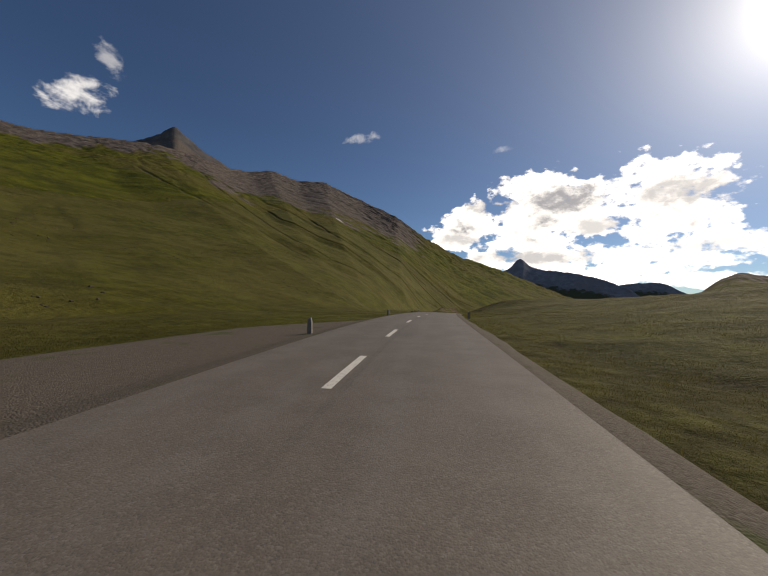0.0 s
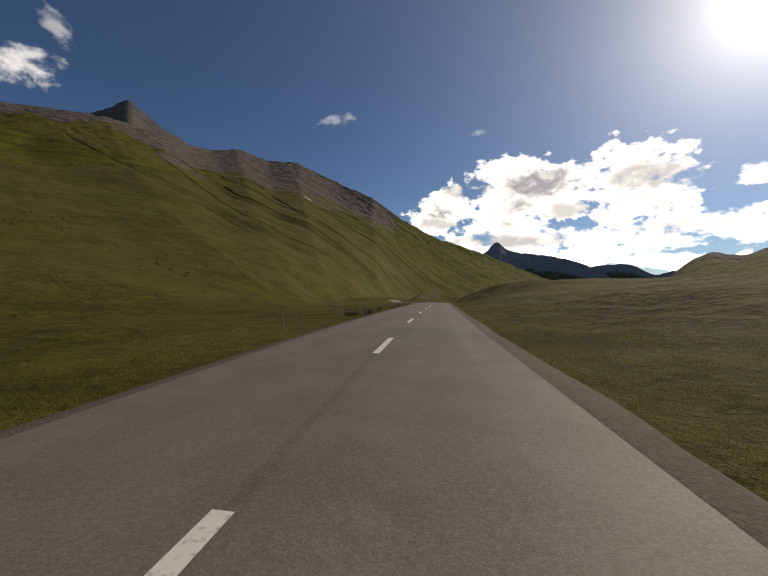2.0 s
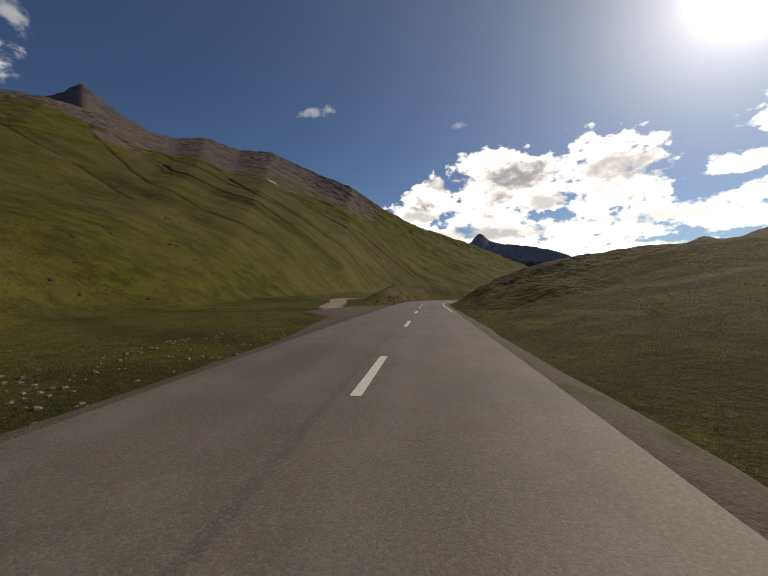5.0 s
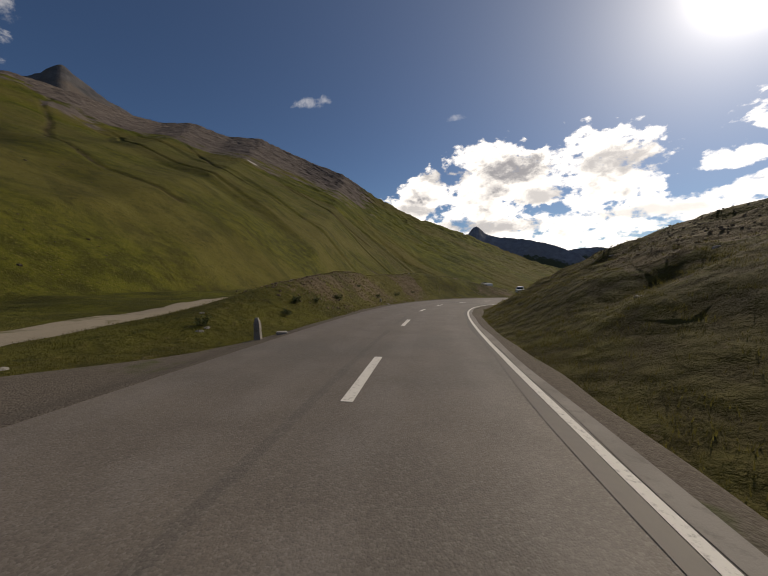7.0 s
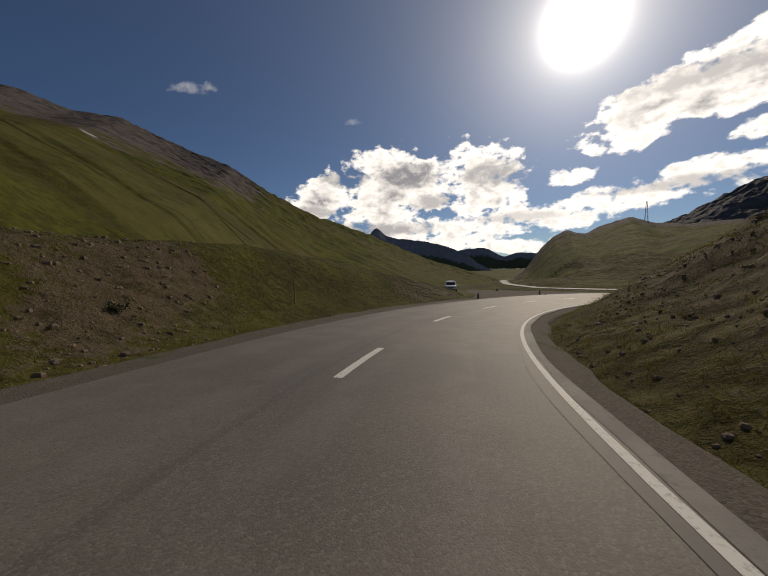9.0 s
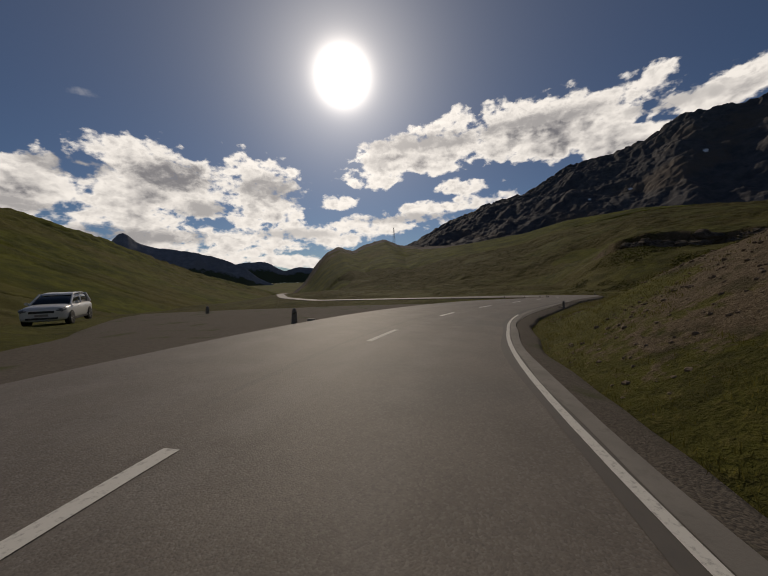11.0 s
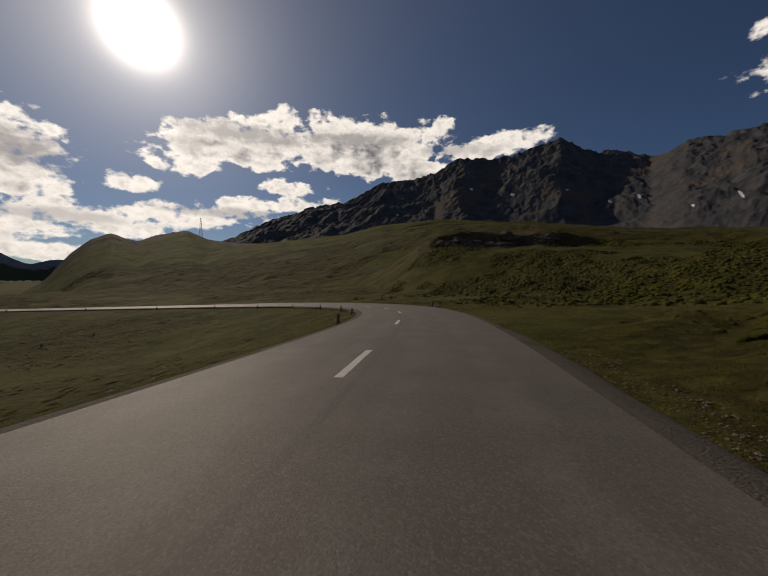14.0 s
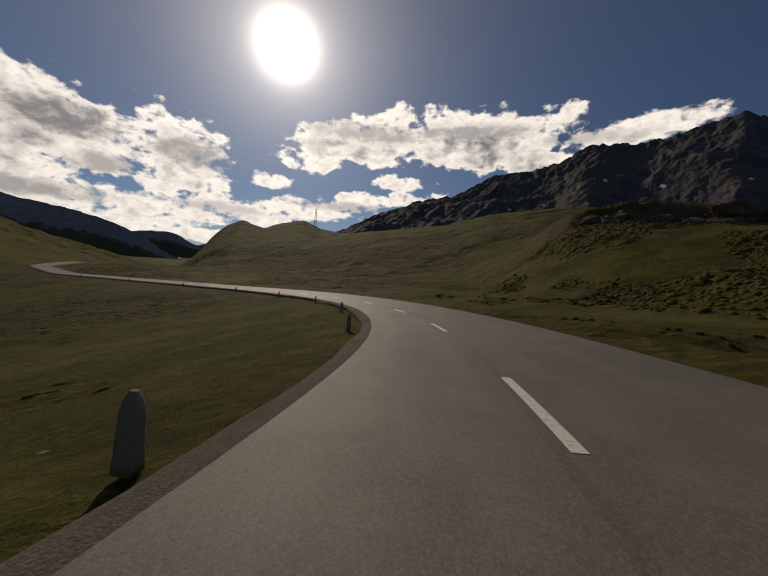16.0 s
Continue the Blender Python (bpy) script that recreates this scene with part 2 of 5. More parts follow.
def slope_build(n, p):
    big, mid, small = n.noise(p, 0.006, 6), n.noise(p, 0.04, 7, 0.62), n.noise(p, 0.3, 5, 0.65)
    streak = n.noise(fall_line(n, p), 0.05, 6, 0.62)
    green = n.mix(n.ramp(mid, 0.35, 0.65), col(0.048, 0.055, 0.004), col(0.104, 0.110, 0.009))
    green = n.mix(n.math("MULTIPLY", n.ramp(streak, 0.5, 0.7), 0.75), green, col(0.038, 0.040, 0.008))
    green = n.mix(n.ramp(big, 0.45, 0.62), green, col(0.099, 0.087, 0.020))
    heath = n.ramp(n.noise(p, 0.11, 7, 0.68), 0.52, 0.64)
    green = n.mix(n.math("MULTIPLY", heath, 0.45), green, col(0.036, 0.036, 0.009))
    green = n.mix(n.math("MULTIPLY", n.ramp(small, 0.56, 0.68), 0.5), green, col(0.030, 0.031, 0.007))
    # dark soil of the gully beds plus painted shade
    green = n.mix(n.math("MULTIPLY", attribute(n, "gully"), 0.7), green, col(0.034, 0.027, 0.015))
    rock = n.mix(n.ramp(mid, 0.3, 0.7), col(0.066, 0.055, 0.048), col(0.140, 0.117, 0.102))
    rock = n.mix(n.ramp(small, 0.55, 0.75), rock, col(0.20, 0.175, 0.152))
    edge = n.math("ADD", attribute(n, "bare"), n.math("MULTIPLY", n.math("SUBTRACT", mid, 0.5), 0.9))
    scree = n.math("MULTIPLY", n.ramp(small, 0.64, 0.74), 0.4)
    colour = n.mix(n.math("MAXIMUM", n.ramp(edge, 0.42, 0.62), scree), green, rock)
    colour = n.mix(n.ramp(n.math("ADD", attribute(n, "snow"), n.math("MULTIPLY", n.math("SUBTRACT", small, 0.5), 0.8)), 0.45, 0.6), colour, col(0.42, 0.40, 0.38))
    return colour, n.math("ADD", mid, n.math("MULTIPLY", small, 0.4))


SLOPE = material("mountain_slope", slope_build, 0.95, bump=(0.8, 2.6), specular=0.08)


def rock_build(n, p):
    big, mid, small = n.noise(p, 0.004, 6), n.noise(p, 0.02, 8, 0.65), n.noise(p, 0.12, 5, 0.7)
    rock = n.mix(n.ramp(mid, 0.3, 0.7), col(0.052, 0.053, 0.060), col(0.106, 0.102, 0.102))
    rock = n.mix(n.ramp(big, 0.5, 0.65), rock, col(0.115, 0.095, 0.08))
    grass = n.ramp(n.math("ADD", n.math("SUBTRACT", 1.0, attribute(n, "bare")), n.math("MULTIPLY", n.math("SUBTRACT", mid, 0.5), 1.2)), 0.55, 0.75)
    colour = n.mix(grass, rock, col(0.07, 0.085, 0.02))
    snow = n.ramp(n.math("ADD", attribute(n, "snow"), n.math("MULTIPLY", n.math("SUBTRACT", small, 0.5), 1.6)), 0.5, 0.62)
    return n.mix(snow, colour, col(0.8, 0.82, 0.85)), mid


ROCK = material("mountain_rock", rock_build, 0.9, bump=(0.6, 7.0), specular=0.15)


def hazed_rock_build(n, p):
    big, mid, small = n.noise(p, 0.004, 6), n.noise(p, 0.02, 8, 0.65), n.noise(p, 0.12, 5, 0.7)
    # haze of distance is put into the rock colour: paler, bluer
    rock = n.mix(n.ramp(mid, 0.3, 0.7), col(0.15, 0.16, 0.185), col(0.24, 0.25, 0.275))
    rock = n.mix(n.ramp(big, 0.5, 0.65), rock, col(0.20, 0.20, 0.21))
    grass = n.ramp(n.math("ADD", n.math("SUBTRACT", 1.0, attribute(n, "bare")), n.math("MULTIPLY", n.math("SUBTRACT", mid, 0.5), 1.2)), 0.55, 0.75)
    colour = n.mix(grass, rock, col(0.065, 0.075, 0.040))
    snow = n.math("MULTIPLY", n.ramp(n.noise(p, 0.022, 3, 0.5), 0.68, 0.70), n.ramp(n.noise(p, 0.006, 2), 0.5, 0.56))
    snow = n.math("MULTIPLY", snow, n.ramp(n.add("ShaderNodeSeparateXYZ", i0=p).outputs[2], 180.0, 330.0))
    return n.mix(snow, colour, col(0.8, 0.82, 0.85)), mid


HAZED_ROCK = material("far_mountain_hazed_rock", hazed_rock_build, 0.9, bump=(0.6, 7.0), specular=0.15)


def asphalt_build(n, p):
    big, mid, grain = n.noise(p, 0.12, 5), n.noise(p, 1.1, 5), n.noise(p, 60.0, 3, 0.7)
    grey = n.mix(n.ramp(mid, 0.3, 0.7), col(0.120, 0.099, 0.079), col(0.156, 0.131, 0.106))
    grey = n.mix(n.ramp(big, 0.52, 0.68), grey, col(0.098, 0.086, 0.073))
    lane = n.math("ABSOLUTE", n.math("SUBTRACT", n.math("ABSOLUTE", attribute(n, "side")), 1.5))
    worn = n.math("MULTIPLY", n.ramp(n.math("ABSOLUTE", n.math("SUBTRACT", lane, 0.75)), 0.4, 0.1), n.ramp(mid, 0.3, 0.6))
    grey = n.mix(n.math("MULTIPLY", worn, 0.5), grey, col(0.175, 0.155, 0.135))
    tar = n.math("MULTIPLY", n.ramp(n.math("ABSOLUTE", n.math("ADD", attribute(n, "side"), n.math("MULTIPLY", mid, 0.12))), 0.09, 0.05), n.ramp(big, 0.4, 0.5))
    grey = n.mix(n.math("MULTIPLY", tar, 0.4), grey, col(0.06, 0.053, 0.046))
    chip = n.add("ShaderNodeTexVoronoi", Vector=p, Scale=55.0)
    tone = n.add("ShaderNodeSeparateXYZ", i0=chip.outputs["Color"]).outputs[0]
    grey = n.mix(n.math("MULTIPLY", n.ramp(tone, 0.6, 1.0), 0.32), grey, col(0.27, 0.25, 0.22))
    grey = n.mix(n.math("MULTIPLY", n.ramp(tone, 0.35, 0.0), 0.32), grey, col(0.05, 0.045, 0.04))
    speck = n.noise(p, 14.0, 4, 0.7)
    grey = n.mix(n.math("MULTIPLY", n.ramp(speck, 0.52, 0.72), 0.3), grey, col(0.07, 0.062, 0.054))
    return n.mix(n.math("MULTIPLY", grain, 0.3), grey, col(0.2, 0.19, 0.17)), n.math("ADD", grain, n.math("MULTIPLY", chip.outputs["Distance"], -0.8))


ASPHALT = material("asphalt", asphalt_build, 0.68, bump=(0.3, 0.008), specular=0.35)


def gravel_build(n, p):
    mid, small = n.noise(p, 0.7, 5), n.noise(p, 9.0, 5, 0.7)
    cell = n.add("ShaderNodeTexVoronoi", Vector=p, Scale=34.0)
    stone = n.mix(small, col(0.050, 0.042, 0.034), col(0.140, 0.119, 0.095))
    tone = n.add("ShaderNodeSeparateXYZ", i0=cell.outputs["Color"]).outputs[0]
    stone = n.mix(n.math("MULTIPLY", tone, 0.45), stone, col(0.20, 0.172, 0.14))
    stone = n.mix(n.ramp(mid, 0.56, 0.7), stone, col(0.07, 0.08, 0.03))
    return stone, n.math("SUBTRACT", small, cell.outputs["Distance"])


def track_build(n, p):
    mid, small = n.noise(p, 0.8, 5), n.noise(p, 7.0, 5, 0.7)
    earth = n.mix(small, col(0.20, 0.17, 0.125), col(0.36, 0.315, 0.24))
    return n.mix(n.ramp(mid, 0.56, 0.74), earth, col(0.11, 0.105, 0.05)), small


TRACK_GRAVEL = material("pale_track_gravel", track_build, 0.95, bump=(0.4, 0.03), specular=0.15)
GRAVEL = material("gravel", gravel_build, 0.95, bump=(0.45, 0.025), specular=0.15)


def granite_build(n, p):
    big, grain = n.noise(p, 6.0, 5), n.noise(p, 70.0, 3, 0.7)
    stone = n.mix(grain, col(0.09, 0.085, 0.08), col(0.34, 0.32, 0.29))
    return n.mix(n.ramp(big, 0.55, 0.7), stone, col(0.12, 0.12, 0.07)), n.math("ADD", big, n.math("MULTIPLY", grain, 0.3))


GRANITE = material("granite", granite_build, 0.9, bump=(0.5, 0.04))


def paint_build(n, p):
    wear = n.math("MULTIPLY", n.ramp(n.noise(p, 18.0, 6, 0.7), 0.5, 0.72), 0.7)
    return n.mix(wear, col(0.68, 0.66, 0.6), col(0.17, 0.16, 0.145))


ROAD_PAINT = material("road_paint", paint_build, 0.7)


def plain(name, colour, rough=0.5, metallic=0.0, specular=0.5, speckle=0.12):
    def build(n, p):
        dirt = n.math("MULTIPLY", n.ramp(n.noise(p, 7.0, 6, 0.65), 0.4, 0.75), speckle)
        return n.mix(dirt, col(*colour), col(*(c * 0.55 + 0.02 for c in colour)))

    return material(name, build, rough, metallic, specular=specular)


def concrete_build(n, p):
    mid, small, grain = n.noise(p, 0.9, 5), n.noise(p, 6.0, 6, 0.65), n.noise(p, 45.0, 3, 0.7)
    grey = n.mix(n.ramp(mid, 0.35, 0.65), col(0.17, 0.156, 0.136), col(0.24, 0.222, 0.195))
    grey = n.mix(n.math("MULTIPLY", n.ramp(small, 0.52, 0.7), 0.6), grey, col(0.12, 0.108, 0.094))
    return n.mix(n.math("MULTIPLY", grain, 0.2), grey, col(0.36, 0.33, 0.29)), grain


CONCRETE = material("worn_concrete", concrete_build, 0.8, bump=(0.3, 0.01))
TAR = plain("tar", (0.105, 0.092, 0.078), 0.7, speckle=0.5)
CAR_WHITE = plain("white_car_paint", (0.72, 0.72, 0.71), 0.25)
CAMPER_WHITE = plain("white_fibreglass", (0.70, 0.69, 0.66), 0.4)
DARK_GLASS = plain("tinted_glass", (0.015, 0.018, 0.022), 0.06, 0, 0.8, 0.0)
RUBBER = plain("rubber", (0.02, 0.02, 0.02), 0.85)
BLACK_PLASTIC = plain("black_plastic", (0.025, 0.025, 0.026), 0.5)
ALLOY = plain("alloy", (0.5, 0.5, 0.52), 0.3, 1.0)
STEEL = plain("galvanised_steel", (0.4, 0.41, 0.42), 0.45, 1.0)
LAMP_GLASS = plain("headlamp_glass", (0.20, 0.21, 0.23), 0.08, 0, 0.8, 0.0)
RED_GLASS = plain("tail_lamp_glass", (0.35, 0.02, 0.02), 0.15)


# ---- road alignment ----
# road alignment: distance along it, heading (degrees clockwise from +y), slope, crossfall
ROAD = [(-120, 2, 0.03, 0.02), (-20, 2.5, 0.02, 0.02), (0, 3.3, 0.0, 0.02), (18, 5.0, -0.026, 0.01), (36, 7.0, -0.041, 0.01), (54, 8.9, -0.053, 0),
        (90, 9.7, -0.058, 0), (116, 9.5, -0.069, 0), (134, 11.3, -0.075, -0.014), (143, 13.9, -0.077, -0.02), (153, 20.6, -0.079, -0.024),
        (165, 33.6, -0.075, -0.025), (177, 48.3, -0.067, -0.024), (194, 66.5, -0.05, -0.03), (210, 84.1, -0.05, -0.05), (219, 93.3, -0.043, -0.05),
        (227, 97.5, -0.042, -0.035), (235, 98, -0.045, 0), (243, 96.8, -0.05, 0.015), (252, 93.1, -0.06, 0.036), (264, 87, -0.067, 0.07),
        (276, 80, -0.072, 0.077), (326, 24, -0.06, 0.05), (345, 12, -0.05, 0.02), (432, 8, -0.045, 0.02), (440, 14, -0.005, 0.02),
        (476, 16, 0.0, 0.02), (486, 34, 0.0, 0.0), (530, 38, -0.005, 0.0), (560, 60, -0.04, 0.0), (620, 70, -0.08, 0.0)]
RS = np.arange(-120.0, 620.0, 1.0)
RK = np.array(ROAD, float)


def smooth(a, n):
    return np.convolve(np.pad(a, n, mode="edge"), np.ones(2 * n + 1) / (2 * n + 1), "valid")


R_HEAD = np.radians(smooth(np.interp(RS, RK[:, 0], RK[:, 1]), 4))
R_SLOPE = smooth(np.interp(RS, RK[:, 0], RK[:, 2]), 4)
R_BANK = smooth(np.interp(RS, RK[:, 0], RK[:, 3]), 4)
i0 = int(np.argmin(abs(RS)))
R_X, R_Y, R_Z = (np.cumsum(a) for a in (np.sin(R_HEAD), np.cos(R_HEAD), R_SLOPE))
R_X, R_Y, R_Z = R_X - R_X[i0], R_Y - R_Y[i0], R_Z - R_Z[i0]
# half widths left and right of the centre line, wider in the bend
W_KEYS = [(-120, 2.75, 3.1), (130, 2.75, 3.1), (165, 3.1, 3.9), (190, 3.4, 4.4), (220, 3.4, 4.2), (240, 3.0, 3.2), (262, 3.0, 4.2), (330, 3.0, 3.6), (380, 2.8, 3.1), (800, 2.8, 3.1)]
WK = np.array(W_KEYS, float)
R_WL, R_WR = smooth(np.interp(RS, WK[:, 0], WK[:, 1]), 6), smooth(np.interp(RS, WK[:, 0], WK[:, 2]), 6)


def on_road(s, side=0.0, up=0.0):
    """The place at s metres along the road, side metres to the right of its centre line."""
    x, y, z, h, b = (np.interp(s, RS, a) for a in (R_X, R_Y, R_Z, R_HEAD, R_BANK))
    return np.array([x + side * np.cos(h), y - side * np.sin(h), z + side * b + up])


# ---- ground and mountains ----
def lattice(ix, iy, seed):
    h = (ix.astype(np.int64) * 374761393 + iy.astype(np.int64) * 668265263 + seed * 982451653) & 0xFFFFFFFF
    h = ((h ^ (h >> 13)) * 1274126177) & 0xFFFFFFFF
    return ((h ^ (h >> 16)) & 0xFFFF) / 65535.0


def value_noise(x, y, seed):
    ix, iy = np.floor(x), np.floor(y)
    u, v = x - ix, y - iy
    u, v = u * u * (3 - 2 * u), v * v * (3 - 2 * v)
    a, b = lattice(ix, iy, seed), lattice(ix + 1, iy, seed)
    c, d = lattice(ix, iy + 1, seed), lattice(ix + 1, iy + 1, seed)
    return (a * (1 - u) + b * u) * (1 - v) + (c * (1 - u) + d * u) * v


def fbm(x, y, seed=0, octaves=4, gain=0.5):
    """Noise between -1 and 1."""
    total, size, amp = 0.0, 0.0, 1.0
    for k in range(octaves):
        total = total + amp * (value_noise(x * 2.03 ** k + 17.3 * k, y * 2.03 ** k - 9.1 * k, seed + k) * 2 - 1)
        size, amp = size + amp, amp * gain
    return total / size


def ridged(x, y, seed=0, octaves=4):
    return 1 - 2 * abs(fbm(x, y, seed, octaves))


def step(a, b, v):
    u = np.clip((v - a) / (b - a), 0, 1)
    return u * u * (3 - 2 * u)


# each range: where it is sighted from, then rows of azimuth, skyline elevation, distance of its crest, distance of its foot, height of its foot
LEFT = ((8.2, 61.8, -0.74), [(-150, 14, 1000, 64, -3), (-130, 15, 1000, 36, -2.5), (-110, 16, 1000, 27, -2.5), (-75, 17, 1000, 22, -2.5), (-55, 18.0, 1000, 22, -3), (-47, 19.4, 1050, 24, -3), (-42, 20.1, 1100, 26, -3), (-36, 19.5, 1200, 30, -4),
        (-32.4, 18.8, 1350, 34, -4), (-29, 18.6, 1500, 38, -4), (-25.5, 19.3, 1600, 44, -5), (-21, 18.3, 1600, 52, -6), (-16.3, 18.5, 1550, 62, -7), (-10, 16.2, 1400, 85, -9), (-3.4, 13.8, 980, 135, -13),
        (2.5, 10.0, 800, 230, -18), (8.4, 7.0, 760, 300, -26), (16.6, 4.1, 820, 360, -34), (25.4, 0.3, 920, 430, -44), (32, -1.8, 1000, 500, -50), (38, -3.6, 1050, 590, -60), (46, -4.4, 1100, 700, -72)])
PEAK = ((8.2, 61.8, -0.74), [(-62, 12, 1950, 1300, 150), (-50, 17.0, 1950, 1300, 150), (-44.5, 19.2, 1950, 1300, 150), (-41.6, 20.9, 1950, 1300, 150), (-39.3, 22.8, 1950, 1300, 150), (-37.4, 21.5, 1950, 1300, 150),
        (-35.4, 20.4, 1950, 1300, 150), (-31, 18.4, 1950, 1300, 150), (-26, 14, 1950, 1300, 150)])
FAR = ((8.2, 61.8, -0.74), [(9, 1, 3300, 2950, -90), (13, 3.2, 3300, 2950, -90), (16.6, 4.4, 3300, 2950, -90), (17.6, 5.8, 3300, 2950, -90), (18.3, 6.4, 3300, 2950, -90), (19.6, 5.0, 3300, 2950, -90), (21, 4.4, 3300, 2950, -90), (26.2, 3.7, 3200, 2910, -90),
       (30, 2.7, 3150, 2930, -90), (33, 1.5, 3100, 2940, -90), (35, -0.3, 3100, 3020, -90), (38, -1.7, 3100, 3080, -95)])
FARTHEST = ((8.2, 61.8, -0.74), [(24, 0.5, 4500, 4180, -80), (33.5, 2.3, 4500, 4230, -80), (36.5, 2.3, 4500, 4230, -80), (39.2, 0.7, 4500, 4330, -80), (41.3, 1.5, 4500, 4280, -80), (44, 1.2, 4500, 4300, -80), (50, 0.6, 4500, 4340, -80)])
HILL = ((97.3, 179.7, -11.6), [(28, -4.5, 720, 330, -38), (33, -4.4, 720, 310, -37), (37.5, -3.4, 700, 290, -36), (40.5, -1.0, 760, 260, -34), (42.8, 2.4, 780, 240, -32), (44.6, 4.2, 790, 235, -31), (46.8, 5.3, 800, 230, -30), (49.6, 4.4, 900, 220, -28), (52, 5.5, 1050, 210, -26),
        (55.6, 6.4, 1100, 200, -26), (58.4, 5.2, 1100, 190, -24), (62, 4.8, 1000, 186, -24), (66, 5.0, 900, 180, -24), (76, 5.0, 800, 170, -22)])
BENCH = ((97.3, 179.7, -11.6), [(50, 0.5, 560, 190, -36), (60, 3.8, 520, 150, -32), (67, 5.2, 470, 130, -29), (79.4, 7.0, 420, 110, -27), (86.2, 8.8, 380, 95, -25), (96.4, 9.7, 330, 75, -22), (111.8, 8.6, 280, 40, -20),
         (121.4, 7.3, 270, 30, -19), (133.5, 6.0, 260, 25, -18), (150, 5.5, 260, 22, -17), (172, 2, 270, 22, -17), (190, -6, 280, 25, -28)])
CRAGS = ((97.3, 179.7, -11.6), [(52, 2, 2300, 1288, 30), (60.1, 5.0, 2300, 1288, 30), (67.9, 8.6, 2350, 1316, 30), (75, 11.4, 2400, 1344, 30), (80.2, 12.4, 2400, 1344, 30), (86.2, 15.6, 2500, 1400, 30), (92, 16.0, 2500, 1400, 30), (93.5, 16.3, 2500, 1400, 30),
         (99.8, 18.9, 2500, 1400, 30), (105, 18.3, 2500, 1400, 30), (110.2, 19.4, 2500, 1400, 30), (114.4, 20.2, 2500, 1400, 30), (119, 17.4, 2500, 1400, 30), (122.2, 17.1, 2500, 1400, 30), (125.5, 15.5, 2400, 1344, 30), (129, 16.8, 2200, 1232, 30),
         (135, 17.0, 2100, 1176, 30), (160, 15, 2100, 1176, 30), (200, 12, 2200, 1232, 30)])


def keyed(rows, a, j):
    """A column of the rows at the azimuths a, slightly rounded between the rows."""
    rows = np.array(rows, float)
    return sum(np.interp(a + d, rows[:, 0], rows[:, j]) * k for d, k in ((-0.4, 0.25), (0.0, 0.5), (0.4, 0.25)))


def range_height(data, x, y, power=1.0, cliff=0.0):
    """Height of a range at x, y and the share of the way from its foot to its crest."""
    (cx, cy, cz), rows = data
    r, a = np.hypot(x - cx, y - cy), np.degrees(np.arctan2(x - cx, y - cy))
    a = np.where(a < -160, a + 360, a)
    top, foot, zf = keyed(rows, a, 2), keyed(rows, a, 3), keyed(rows, a, 4)
    zc = cz + top * np.tan(np.radians(keyed(rows, a, 1)))
    u = (r - foot) / (top - foot)
    rise = np.clip(u, 0, 1) ** power
    if cliff:
        edge = 0.74 + 0.05 * fbm(x * 0.02, y * 0.02, 31, 3)
        rise = rise + cliff * (step(edge - 0.015, edge + 0.015, u) - step(0.55, 1.0, u))
    z = zf + (zc - zf) * rise - np.clip(u - 1, 0, 9) * (top - foot) * 0.35
    inside = (a > rows[0][0]) & (a < rows[-1][0]) & (u > -0.02)
    return np.where(inside, z, -999.0), u


# the verges: distance along the road, then left height and reach, right height and reach, metres of level gravel on the left, height of the left bank
VERGE = np.array([(-120, -1.5, 30, 11, 70, 3, 0), (0, -1.2, 30, 12, 70, 6, 0), (14, -1.0, 30, 13, 70, 5, 0), (24, -0.8, 30, 14, 65, 0.2, 0), (60, -1.0, 25, 14, 60, 0.2, 0), (80, -0.8, 20, 10, 45, 0.3, 0), (96, -0.6, 20, 8, 32, 0.3, 0), (110, -0.5, 18, 7, 22, 2.5, 0),
                  (117, -0.4, 16, 7, 15, 7, 0), (126, -0.2, 14, 7.5, 12, 6, 0.0), (131, 0.0, 14, 7.8, 11, 1.5, 0.0), (135, 0.2, 12, 7.8, 11, 0.6, 0.7), (141, 0.4, 10, 8, 10, 0.3, 1.9), (150, 0.6, 9, 8.5, 10, 0.3, 3.0), (164, 0.6, 8, 9, 10, 0.8, 3.0), (172, 0.6, 10, 9, 10, 1.5, 3.8), (180, 0.5, 10, 9, 10, 1.6, 3.6), (188, 0.2, 10, 9, 10, 2.0, 2.5), (194, 0.0, 10, 9, 10, 2.8, 1.6), (199, -0.3, 10, 9, 10, 6.5, 0.8), (203, -0.5, 12, 9, 11, 13, 0.1), (206, -0.5, 14, 9, 11, 17, 0), (212, -1.6, 16, 8, 14, 9, 0),
                  (222, -6, 14, 6, 22, 0.5, 0), (245, -8, 18, 5, 40, 0.2, 0), (290, -8, 22, 4, 50, 0.2, 0), (330, -8, 30, 4, 50, 0.2, 0), (800, -6, 30, 4, 50, 0.2, 0)], float)


# the main gullies of the western slope, from the foot upwards
GULLIES = [[(-30, 212), (-54, 216), (-89, 240), (-163, 324), (-304, 473), (-417, 612)], [(30, 350), (17, 336), (-34, 316), (-77, 343), (-159, 474), (-211, 557), (-290, 650)],
           [(20, 404), (-1, 405), (-50, 424), (-73, 469), (-102, 524), (-170, 566)], [(-60, 190), (-84, 212), (-142, 247), (-260, 330), (-380, 420)]]


